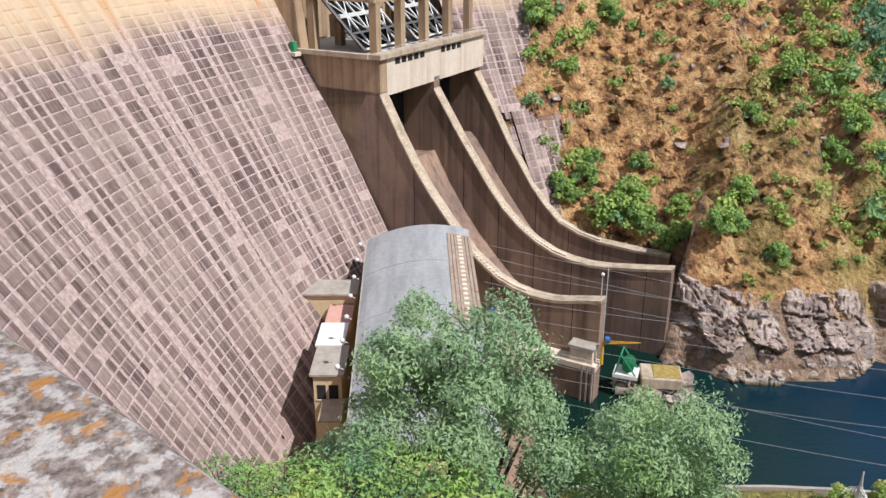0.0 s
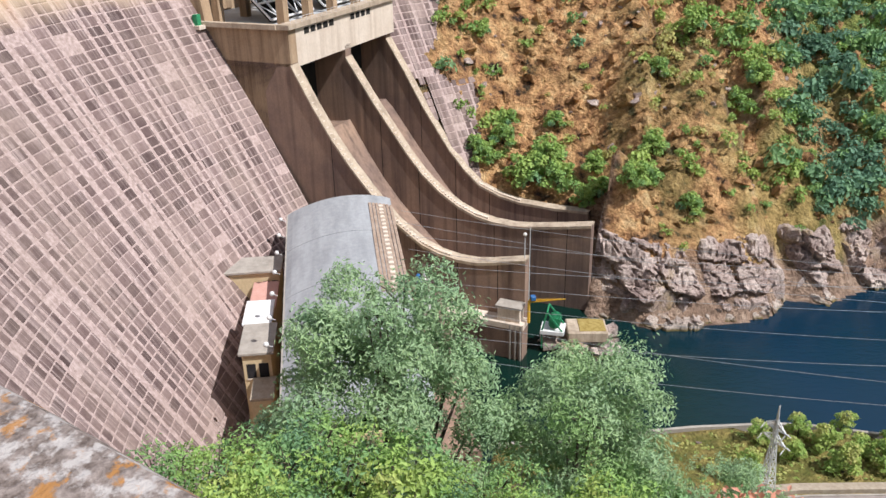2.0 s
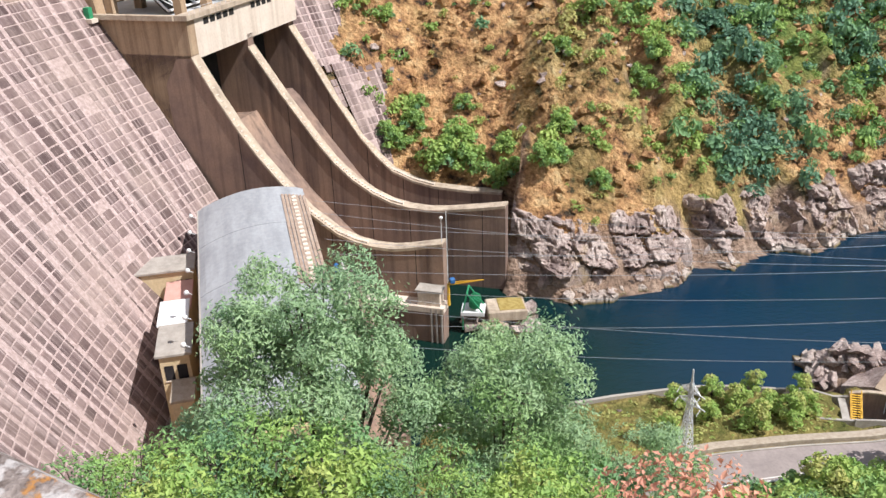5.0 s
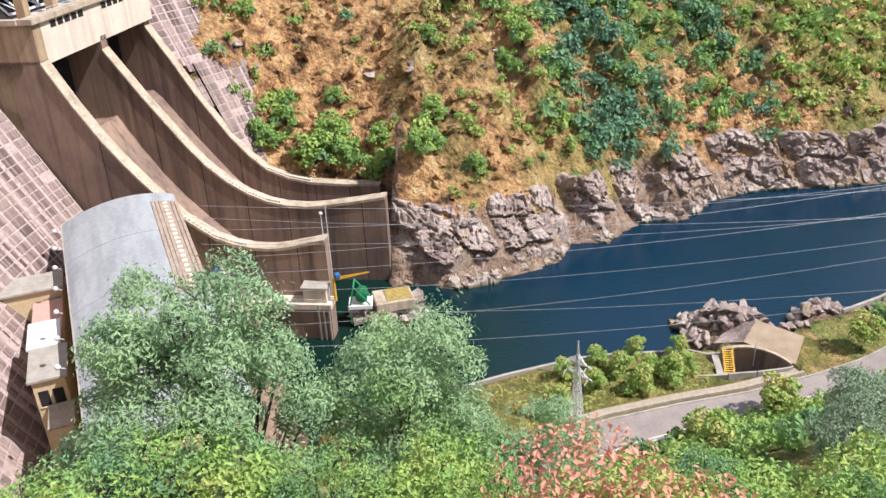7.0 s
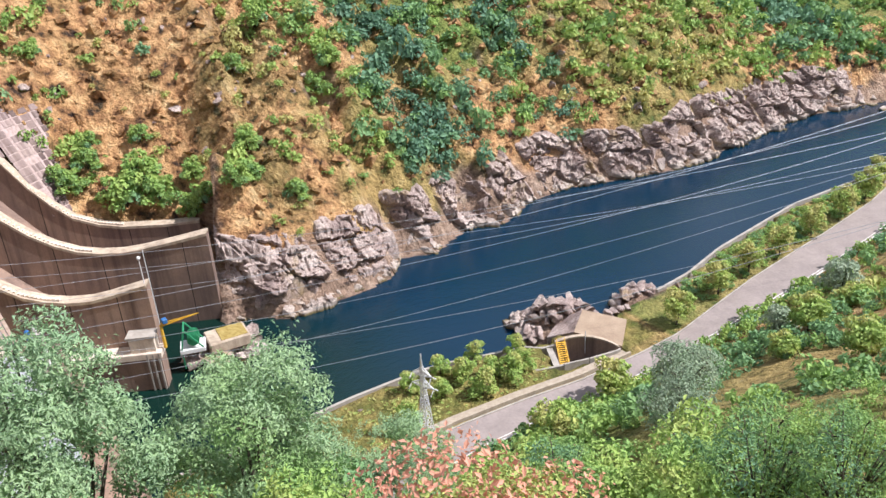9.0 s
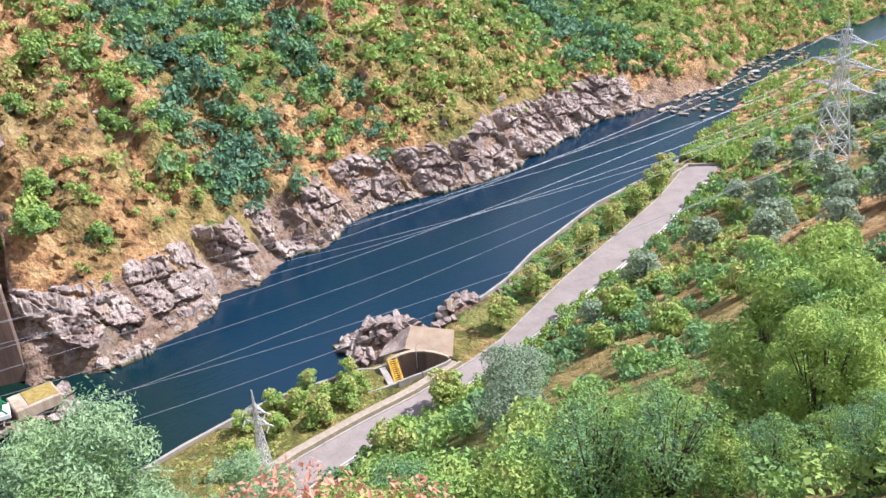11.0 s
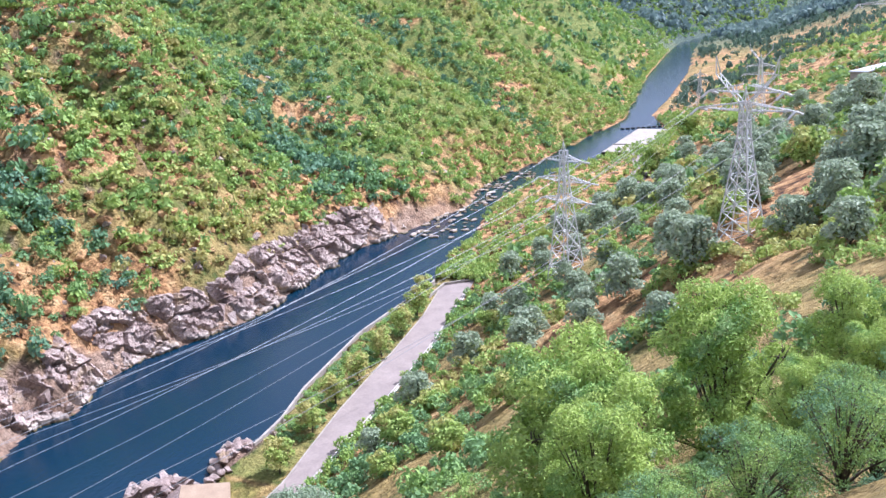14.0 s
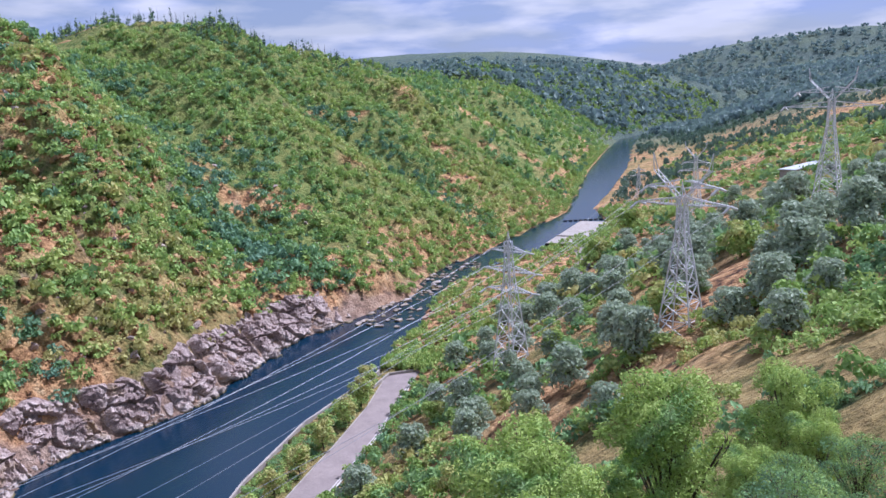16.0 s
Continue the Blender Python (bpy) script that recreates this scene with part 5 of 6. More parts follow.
def left_bank_rocks():
    rng = np.random.default_rng(12)
    k = 0
    y = 44.0
    while y < 300:
        low = 1.0 if y < 255 else 0.6
        for u0, u1, big in ((0.0, 2.5, 3.0), (2.5, 6.0, 4.6), (6.0, 10.0, 4.4), (10.0, 14.0, 3.2)):
            yy = y + rng.normal() * 1.4
            u = u0 + (u1 - u0) * rng.random()
            x = float(shore_left(yy)) - u
            if (x * FLOW.y - yy * FLOW.x > -174 and yy < 58) or rng.random() < (0.55 if u0 < 1 else 0.86) or (u0 > 5 and yy < 190) or (yy > 195 and u0 > 2 and rng.random() < 0.75):
                continue
            s = big * (0.5 + 0.75 * rng.random()) * low
            z = height1(x, yy)
            put_rock(k, x - 0.25 * s, yy, max(z, -0.5) - 0.30 * s, s * (0.6 + 0.4 * rng.random()), s * (0.8 + 0.9 * rng.random()), s * (0.7 + 0.8 * rng.random()), 14 + rng.normal() * 12, -16 + rng.normal() * 12, rng.normal() * 28, y < 190)
            k += 1
        y += 3.0 if y < 230 else 4.0
    # stones of the rapids
    for j in range(200):
        yy = 290 + rng.random() * 130
        x = float(shore_left(yy)) + rng.random() ** 1.5 * (float(shore_right(yy)) - float(shore_left(yy))) - 2
        s = 0.7 + 1.5 * rng.random() ** 2
        put_rock(j, x, yy, -0.1, s * 1.1, s * 1.2, s * 0.75, 0, 0, rng.random() * 360, False)
    # low rocks against the lawn wall and the small headland by the intake
    for x0, y0, s, n in ((-118.0, 99.0, 3.4, 12), (-113.5, 96.5, 3.2, 10), (-115.5, 104.5, 3.8, 13), (-111.5, 103.0, 3.4, 8), (-111.5, 109.5, 3.8, 13), (-106.8, 110.5, 3.6, 10), (-103.5, 112.0, 2.8, 7), (-108.5, 120.5, 3.2, 9), (-109.0, 126.0, 3.2, 10), (-105.0, 127.5, 2.6, 7), (-113.0, 52.5, 1.6, 4)):
        for j in range(int(n * 1.8)):
            q = s * (0.28 + 0.5 * rng.random())
            x, yy = x0 + rng.normal() * 1.7, y0 + rng.normal() * 1.7
            put_rock(j + n, x, yy, max(height1(x, yy), -0.6) + 0.1 * q, q * 1.9, q * 0.6, q * 0.8, 24 + rng.normal() * 9, -18 + rng.normal() * 9, -38 + rng.normal() * 14)
    # wet rocks under the trash rake's platform
    for j in range(26):
        x, yy = -154.0 + 9.5 * rng.random(), 37.5 + 15 * rng.random()
        q = 1.3 + 1.6 * rng.random()
        put_rock(j, x, yy, 0.2 + 1.6 * rng.random(), q * 1.4, q, q * 0.9, rng.normal() * 15, rng.normal() * 15, rng.random() * 360)
    # small outcrops up the hillside
    for j in range(950):
        yy = 30 + rng.random() * 330
        x = float(shore_left(yy)) - 12 - rng.random() * 200
        s_, n_ = x * FLOW.x + yy * FLOW.y, x * FLOW.y - yy * FLOW.x
        if (n_ > -199 and s_ < -30) or (yy < 16):
            continue
        s = 0.5 + 1.5 * rng.random() ** 2.5
        put_rock(j, x, yy, height1(x, yy) - 0.3 * s, s, s * 1.2, s * 0.9, rng.normal() * 20, -25 + rng.normal() * 20, rng.random() * 360, False)
    lumps = [rock_mesh(160 + k, 9, 1) for k in range(6)]
    rows = []
    for j in range(5200):
        yy = 28 + rng.random() ** 1.2 * 290
        x = float(shore_left(yy)) - 9 - rng.random() * 175
        s_, n_ = x * FLOW.x + yy * FLOW.y, x * FLOW.y - yy * FLOW.x
        if n_ > -197 and s_ < -30:
            continue
        s = 0.5 + 2.0 * rng.random() ** 3
        rows.append((j, pose(x, yy, height1(x, yy), rng.normal() * 25, -25 + rng.normal() * 20, rng.random() * 360) @ Matrix.Diagonal((s, s * 1.4, s * 1.1, 1))))
    joined_rocks("slope_rubble", rows, "broken orange-brown stones and clods on the slope", lumps, M["ground"])
    joined_rocks("scattered_rocks", REST, "pinkish-grey rocks strewn over the slope and the rapids")


left_bank_rocks()


# ---- quay, road and lawn ----
def ribbon(name, left, right, ys, z, mat, parent=None, label="", thick=0.0):
    """A strip between two lines x = left(y), x = right(y)."""
    n = len(ys)
    v = [(left(y), y, z) for y in ys] + [(right(y), y, z) for y in ys]
    f = [[i, n + i, n + i + 1, i + 1] for i in range(n - 1)]
    if thick:
        m = 2 * n
        v += [(x, y, q - thick) for x, y, q in v]
        f += [[m + i, m + i + 1, m + n + i + 1, m + n + i] for i in range(n - 1)]
        f += [[i, i + 1, m + i + 1, m + i] for i in range(n - 1)] + [[n + i, m + n + i, m + n + i + 1, n + i + 1] for i in range(n - 1)]
        f += [[0, m, m + n, n], [n - 1, 2 * n - 1, m + 2 * n - 1, m + n - 1]]
    return mesh_object(name, v, f, mat, parent, label)


def road_left(y):
    return float(np.interp(y, [30, 64, 77, 89, 104, 114, 127, 143, 158, 176, 200, 222], [-93.0, -92.8, -91.2, -89.0, -88.0, -88.0, -90.0, -92.3, -93.6, -95.0, -97.6, -101.9]))


rr = lambda y: float(road_right(y))
ys = list(np.arange(20, 224, 3.0))
road = ribbon("road", road_left, rr, ys, 5.12, M["asphalt"], None, "", 0.4)
tagged(road, "worn grey-pink riverside road with faded edge lines", "road", kind="structure")
line_a = ribbon("road_line", lambda y: rr(y) - 0.75, lambda y: rr(y) - 0.55, ys, 5.126, M["line"])
tagged(line_a, "faded pale edge line on the road", "road marking", kind="structure")
kerb = ribbon("kerb", lambda y: road_left(y) - 0.35, road_left, ys, 5.28, M["grey"], None, "", 0.5)
tagged(kerb, "grey concrete kerb along the riverside road", "kerb", kind="structure")
verge = ribbon("verge_kerb", rr, lambda y: rr(y) + 0.3, ys, 5.25, M["line"], None, "", 0.5)
tagged(verge, "pale concrete kerb at the foot of the slope", "kerb", kind="structure")
sr = lambda y: float(shore_right(y))
wall = ribbon("quay_wall", lambda y: sr(y) - 0.1, lambda y: sr(y) + 0.5, list(np.arange(20, 90, 2.0)), 5.35, M["grey"], None, "", 8.0)
tagged(wall, "pale grey concrete retaining wall along the river lawn", "retaining wall", kind="structure")
wall = ribbon("quay_wall", lambda y: sr(y) - 0.1, lambda y: sr(y) + 0.5, list(np.arange(124, 234, 2.0)), 5.5, M["grey"], None, "", 8.0)
tagged(wall, "pale grey concrete retaining wall along the road", "retaining wall", kind="structure")
low = ribbon("low_wall", lambda y: road_left(y) - 1.3, lambda y: road_left(y) - 0.8, list(np.arange(52, 103, 1.5)), 5.75, M["stone"], None, "", 0.8)
tagged(low, "low tan stone wall between lawn and road", "wall", kind="structure")
strip = ribbon("footpath", lambda y: road_left(y) - 3.2, lambda y: road_left(y) - 1.3, list(np.arange(52, 103, 1.5)), 5.09, M["stone"], None, "", 0.2)
tagged(strip, "tan gravel footpath beside the low wall", "path", kind="structure")
end = box_part("end_wall", 0, 10.4, -0.25, 0.25, 4.5, 5.9, M["grey"], m=pose(-102.2, 226.2, 0, 0, 0, 38))
tagged(end, "pale concrete wall across the end of the road", "wall", kind="structure")
end = box_part("end_wall", -102.5, -102.0, 214.0, 226.2, 4.5, 5.9, M["grey"])
tagged(end, "pale concrete wall at the end of the road", "wall", kind="structure")
bm = bmesh.new()
bm.faces.new([bm.verts.new(v) for v in ((-101.9, 221.0, 5.124), (-92.4, 221.0, 5.124), (-94.1, 232.0, 5.124), (-101.9, 226.2, 5.124))])
tagged(part("road_head", bm, M["asphalt"]), "worn end of the riverside road", "road", kind="structure")

# river-side hedge between quay and road
HEDGE = []
ROADSIDE = []
hr = np.random.default_rng(77)
for k in range(430):
    y = 128 + hr.random() * 92
    a, b = sr(y) + 1.5, road_left(y) - 1.5
    HEDGE.append((a + hr.random() * (b - a), y, 4.9, 0.7 + 0.8 * hr.random(), 0.8, hr.random() * 6, 0.2 + 0.5 * hr.random()))
for k in range(240):
    y = 36 + hr.random() * 185
    x = rr(y) + 0.6 + 7 * hr.random() ** 1.3
    ROADSIDE.append((x, y, height1(x, y) - 0.2, 1.1 + 1.5 * hr.random(), 0.9 + 0.4 * hr.random(), hr.random() * 6, 0.15 + 0.6 * hr.random()))
scatter("roadside_scrub", BUSH_FINE, ROADSIDE, SHRUB, "green bushes crowding the edge of the riverside road", "scrub")
scatter("river_hedge", BUSH_FINE, HEDGE, SHRUB, "mixed green shrubs between quay wall and road", "hedge")
GRASS = []
for k in range(420):
    y = 50 + hr.random() * 50
    x = sr(y) + 1.5 + hr.random() * (road_left(y) - 4 - sr(y) - 1.5)
    a, b = bay_local(x, y)
    if a > -7.5 and b < 6:
        continue
    GRASS.append((x, y, 4.95, 0.35 + 0.35 * hr.random(), 0.5, hr.random() * 6, 0.75 + 0.25 * hr.random()))
scatter("lawn_tufts", BUSH_FAR, GRASS, SHRUB, "yellowish uneven grass tufts on the riverside lawn", "grass")


# ---- the sunken intake bay with its arched wall ----
def build_bay():
    bay = thing("intake_bay", "dark sunken concrete intake bay with arched rim beside the road", "intake")

    def bp(a, b, z):
        p = FLOW * a + ACROSS * b
        return (-95.2 + p.x, 95.2 + p.y, z)

    def wall_along(name, rows, mat, label=""):
        """A wall through rows of a, inner b, outer b, foot, top."""
        bm = bmesh.new()
        rings = [[bm.verts.new(bp(a, b, z)) for b, z in ((b0, z0), (b0, z1), (b1, z1), (b1, z0))] for a, b0, b1, z0, z1 in rows]
        for p, q in zip(rings, rings[1:]):
            for k in range(4):
                bm.faces.new((p[k], q[k], q[(k + 1) % 4], p[(k + 1) % 4]))
        bm.faces.new(rings[0])
        bm.faces.new(rings[-1][::-1])
        return part(name, bm, mat, bay, label)

    aa = np.linspace(-4.6, 7.0, 24)
    crest = lambda a: 5.5 + 1.25 * max(0.0, math.cos((a - 0.6) / 6.6 * math.pi / 2)) ** 0.8
    wall_along("arched_wall", [(a, float(bay_far(a)), float(bay_far(a)) + 0.7, -1.5, crest(a) - 0.3) for a in aa], M["chute"], "dark curved concrete wall")
    wall_along("arched_rim", [(a, float(bay_far(a)) - 0.06, float(bay_far(a)) + 0.75, crest(a) - 0.3, crest(a)) for a in aa], M["chute_top"], "pale curved concrete rim")
    for lo, hi in ((-4.6, 0.35), (0.55, 7.0)):
        ab = np.linspace(lo, hi, 12)
        wall_along("road_side_wall", [(a, float(bay_near(a)), float(bay_near(a)) - 0.45, -1.5, 5.75) for a in ab], M["grey"], "low grey curved parapet")
    bm = bmesh.new()
    bm.faces.new([bm.verts.new(bp(a, float(bay_near(a)) - 0.2, -1.0)) for a in aa] + [bm.verts.new(bp(a, float(bay_far(a)) + 0.2, -1.0)) for a in aa[::-1]])
    part("floor", bm, M["dark"], bay, "near-black bay floor")
    # wing walls falling away to the river beside the stair
    for b0, b1, top0, top1 in ((3.7, 3.2, 5.6, 5.0), (-3.7, -3.2, 5.5, 5.2)):
        bm = bmesh.new()
        ring = []
        for a, z in ((-4.5, top0), (-7.0, top1), (-10.5, 5.1)):
            off = 0.10 * (a + 4.5) ** 2 * (1 if b0 > 0 else -0.2)
            ring.append([bm.verts.new(bp(a, b + off * 0.35, q)) for b, q in ((b0, -1.5), (b0, z), (b1, z), (b1, -1.5))])
        for p, q in zip(ring, ring[1:]):
            for k in range(4):
                bm.faces.new((p[k], q[k], q[(k + 1) % 4], p[(k + 1) % 4]))
        bm.faces.new(ring[0])
        bm.faces.new(ring[-1][::-1])
        part("wing_wall", bm, M["grey"], bay, "grey concrete wing wall")
    bm = bmesh.new()
    prism(bm, [(-6.4, -1.5), (-6.4, 5.0), (-5.2, 5.0), (-3.4, -1.5)], -3.4, 3.4, bp)
    part("end_slope", bm, M["grey"], bay, "grey sloping end of the bay")
    # yellow stair down the end of the bay
    steps = 14
    for k in range(steps):
        f = k / (steps - 1)
        bm = bmesh.new()
        b, z = 3.2 - 4.6 * f, 5.9 - 3.2 * f
        prism(bm, [(-4.4, z), (-4.4, z + 0.08), (-2.9, z + 0.08), (-2.9, z)], b, b + 0.3, bp)
        part("tread", bm, M["yellow"], bay, "yellow steel tread")
    for a in (-4.45, -2.85):
        bm = bmesh.new()
        add_bar(bm, bp(a, 3.5, 5.95), bp(a, -1.4, 2.6), 0.22)
        add_bar(bm, bp(a, 3.5, 6.95), bp(a, -1.4, 3.6), 0.10)
        for k in range(6):
            f = k / 5
            add_bar(bm, bp(a, 3.5 - 4.9 * f, 5.95 - 3.35 * f), bp(a, 3.5 - 4.9 * f, 6.95 - 3.35 * f), 0.08)
        part("stair_side", bm, M["yellow"], bay, "yellow stair string and rail")
    bm = bmesh.new()
    add_tube(bm, [bp(1.2, 3.2, 3.0), bp(1.2, 3.2, 8.0)], [0.08, 0.07], 6)
    part("post", bm, M["steel"], bay)
    # tan apron rising behind the rim
    bm = bmesh.new()
    top = [(-100.6, 97.9, 6.3), (-92.0, 102.3, 5.3), (-97.6, 109.6, 5.9), (-105.0, 104.6, 6.9)]
    hi = [bm.verts.new(p) for p in top]
    lo = [bm.verts.new((x, y, 0.0)) for x, y, z in top]
    bm.faces.new(hi)
    bm.faces.new(lo[::-1])
    for k in range(4):
        bm.faces.new((hi[k], lo[k], lo[(k + 1) % 4], hi[(k + 1) % 4]))
    part("apron", bm, M["apron"], bay, "tan sloping concrete apron")
    bm = bmesh.new()
    top = [(-100.75, 98.0, 6.2), (-105.1, 104.7, 6.75), (-110.0, 103.0, 3.2), (-105.2, 95.0, 4.2)]
    hi = [bm.verts.new(p) for p in top]
    lo = [bm.verts.new((x, y, -1.0)) for x, y, z in top]
    bm.faces.new(hi)
    for k in range(4):
        bm.faces.new((hi[k], lo[k], lo[(k + 1) % 4], hi[(k + 1) % 4]))
    part("rough_bank", bm, M["rock"], bay, "rough pinkish rock bank")


build_bay()


# ---- pylons and cables ----
def lattice(owner, levels, w=0.14):
    """A square lattice mast: four legs and the struts between them. levels: rows of half-width, height."""
    corners = ((-1, -1), (1, -1), (1, 1), (-1, 1))
    for x, y in corners:
        bm = bmesh.new()
        add_tube(bm, [(x * a, y * a, z) for a, z in levels], [w * 0.7] * len(levels), 4)
        part("leg", bm, M["steel"], owner, "galvanised corner leg")
    for (a, za), (b, zb) in zip(levels, levels[1:]):
        for i in range(4):
            x, y = corners[i]
            u, v = corners[(i + 1) % 4]
            for p, q in (((x * a, y * a, za), (u * b, v * b, zb)), ((u * a, v * a, za), (x * b, y * b, zb)), ((x * b, y * b, zb), (u * b, v * b, zb))):
                bm = bmesh.new()
                add_bar(bm, p, q, w * 0.6)
                part("strut", bm, M["steel"], owner)


def arm(bm, z, reach, half, w=0.12, rise=1.3):
    for sgn in (-1, 1):
        tip = (sgn * reach, 0, z + 0.2)
        for y in (-half, half):
            add_bar(bm, (sgn * half, y, z), tip, w)
            add_bar(bm, (sgn * half, y, z + rise), tip, w)
        for k in range(1, 5):
            f = k / 5
            p = Vector((sgn * (half + (reach - half) * f), half * (1 - f), z + 0.2 * f))
            q = Vector((p.x, p.y, z + rise * (1 - f) + 0.2 * f))
            add_bar(bm, p, q, w * 0.6)
            add_bar(bm, (p.x, -p.y, p.z), (q.x, -q.y, q.z), w * 0.6)
            add_bar(bm, p, (p.x, -p.y, p.z), w * 0.6)


def insulator(bm, a, b, r=0.17):
    a, b = Vector(a), Vector(b)
    n = 9
    pts, rs = [], []
    for i in range(n * 2 + 1):
        pts.append(a + (b - a) * (i / (n * 2)))
        rs.append(r if i % 2 else r * 0.45)
    add_tube(bm, pts, rs, 7)


def pylon(x, y, rz, tall, base, arms, label, twin=False, z=None):
    z = height1(x, y) if z is None else z
    p = thing("pylon", label, "pylon", "power line pylons", "", (x, y, z), rz)
    n = 8
    lv = [(base + (base * 0.22 - base) * min(1.0, (i / n) * 1.25), -1.0 + (tall + 1.0) * (i / n)) for i in range(n + 1)]
    lattice(p, lv, 0.21 if tall > 15 else 0.12)
    half = base * 0.24
    if twin:
        bm = bmesh.new()
        for sgn in (-1, 1):
            for yy in (-half, half):
                add_bar(bm, (sgn * half, yy, tall), (sgn * 5.0, yy, tall + 4.5), 0.16)
                add_bar(bm, (sgn * 5.0, yy, tall + 4.5), (sgn * 5.5, 0, tall + 7.5), 0.14)
            for k in range(5):
                f = k / 4
                add_bar(bm, (sgn * (half + (5 - half) * f), -half, tall + 4.5 * f), (sgn * (half + (5 - half) * f), half, tall + 4.5 * f), 0.1)
                add_bar(bm, (sgn * (half + (5 - half) * f), -half, tall + 4.5 * f), (sgn * (half + (5 - half) * min(1, f + 0.25)), half, tall + 4.5 * min(1, f + 0.25)), 0.1)
        part("fork", bm, M["steel"], p)
    for az, reach in arms:
        bm = bmesh.new()
        arm(bm, az, reach, half, 0.18 if tall > 15 else 0.10)
        part("crossarm", bm, M["steel"], p)
        for sgn in (-1, 1):
            for d in (-1, 1):
                bm = bmesh.new()
                insulator(bm, (sgn * reach, 0.2 * d, az + 0.1), (sgn * reach, (2.9 if tall > 15 else 1.0) * d, az - 0.7), 0.24 if tall > 15 else 0.12)
                part("insulator", bm, M["ceramic"], p, "white ribbed insulator")
    bm = bmesh.new()
    add_bar(bm, (0, 0, tall - 0.5), (0, 0, tall + 2.5), 0.16)
    for sx in (-1, 1):
        add_bar(bm, (sx * half, 0, tall - 0.5), (0, 0, tall + 2.2), 0.12)
    part("peak", bm, M["steel"], p)
    m = p.matrix_basis
    return [m @ Vector((sgn * reach, 0, az)) for az, reach in arms for sgn in (-1, 1)]


lab = "grey galvanised lattice pylon with white insulators"
T1 = pylon(-52.8, 191.8, -22, 32.0, 3.4, ((19.5, 7.0), (24.5, 8.0), (29.5, 5.5)), lab + " on the slope")
T2 = pylon(-9.2, 147.9, -22, 24.0, 3.2, ((22.5, 8.5), (25.5, 6.5)), lab + " standing among olive trees", True)
T3 = pylon(20.7, 222.6, -18, 25.0, 3.2, ((23.0, 11.0), (26.5, 8.0)), lab + " high on the slope", True)
T4 = pylon(-20.0, 420.0, -18, 30.0, 3.2, ((23.0, 8.0), (27.0, 6.0)), lab + " further down the valley", True)
T5 = pylon(-72.0, 640.0, 30, 24.0, 2.6, ((18.0, 5.0), (22.0, 4.0)), lab + " far down the valley")
S1 = pylon(-95.0, 58.8, 20, 13.2, 1.0, ((9.4, 2.2), (11.6, 1.9)), "small white-grey lattice pylon beside the lawn", z=5.0)


def cable(a, b, sag, r=0.035):
    pts = []
    for i in range(33):
        f = i / 32
        p = Vector(a).lerp(Vector(b), f)
        p.z -= sag * 4 * f * (1 - f)
        pts.append(p)
    bm = bmesh.new()
    add_tube(bm, pts, [r] * len(pts), 4)
    return tagged(part("power_cable", bm, M["cable"]), "thin grey power cable spanning the river", "cable", "power cables", "")


starts = [(-150 + 6.2 * k, 7.5, 33.5) for k in range(6)]
for a, b in zip(starts, T1):
    cable(a, b, 5.0, 0.032)
for k, b in enumerate(T2):
    cable((-112 + 5.5 * k, 7.5, 34.0), b, 6.0, 0.032)
for a, b in zip(T1[:4], T5):
    cable(a, b, 9.0, 0.035)
for a, b in zip(T2, T4):
    cable(a, b, 6.0, 0.035)
for a, b in zip(T3, T4):
    cable(a, b, 5.0, 0.035)
for a, b in zip(T3, [(60, 40, 120), (66, 44, 120), (58, 36, 118), (70, 50, 118)]):
    cable(a, b, 3.0, 0.035)

# ---- annexes between the dam and the station ----
def annex(name, label, x0, x1, y0, y1, z0, z1, wall_mat, roof_mat, openings=(), over=0.5, category="building"):
    b = thing(name, label, category, at=((x0 + x1) / 2, (y0 + y1) / 2, z0))
    w, d, h = (x1 - x0) / 2, (y1 - y0) / 2, z1 - z0
    box_part("wall", -w, w, -d, d, 0, h, wall_mat, b, "", 0.06)
    box_part("roof", -w - over, w + over, -d - over, d + over, h, h + 0.5, roof_mat, b, "", 0.08)
    for side, a, c, za, zb in openings:
        if side == "x":
            box_part("window", w - 0.08, w + 0.05, a, c, za, zb, M["glass"], b, "dark window")
            box_part("sill", w + 0.051, w + 0.2, a - 0.1, c + 0.1, za - 0.15, za, M["pale"], b)
        else:
            box_part("window", a, c, d - 0.08, d + 0.05, za, zb, M["glass"], b, "dark window")
    return b


annex("gallery_bridge", "cream gallery with a flat grey roof joining dam and station", -148.8, -142.9, -27.0, -16.4, 14, 25.6, M["cream"], M["grey"], (("x", 2.2, 3.4, 7.0, 9.8), ("x", 3.8, 4.9, 7.0, 9.8)))
annex("pink_terrace", "low pink-floored terrace block beside the station", -142.3, -130.8, -21.2, -16.4, 8, 23.5, M["cream"], M["pink"], (), 0.0)
annex("white_roofed_block", "low block with a bright white metal roof", -130.5, -122.6, -20.9, -16.4, 8, 25.5, M["cream"], M["white"], (), 0.2)
annex("control_block", "cream control block with rounded flat roof and windows", -121.8, -113.2, -20.2, -15.7, 4, 25.5, M["cream"], M["grey"], (("x", -1.7, -0.3, 17.2, 19.8), ("x", 0.2, 1.7, 17.2, 19.8)))
annex("stair_block", "cream stair block with a tiled flat top", -112.7, -107.0, -18.6, -15.4, 2, 21.0, M["cream"], M["stone"], (("x", -1.0, 0.5, 13.0, 15.6),), 0.2)
terrace = box_part("service_yard", -180, -90, -40, -14.2, -4, 4.0, M["grey"])
tagged(terrace, "shadowed grey service yard at the foot of the dam", "yard", kind="structure")


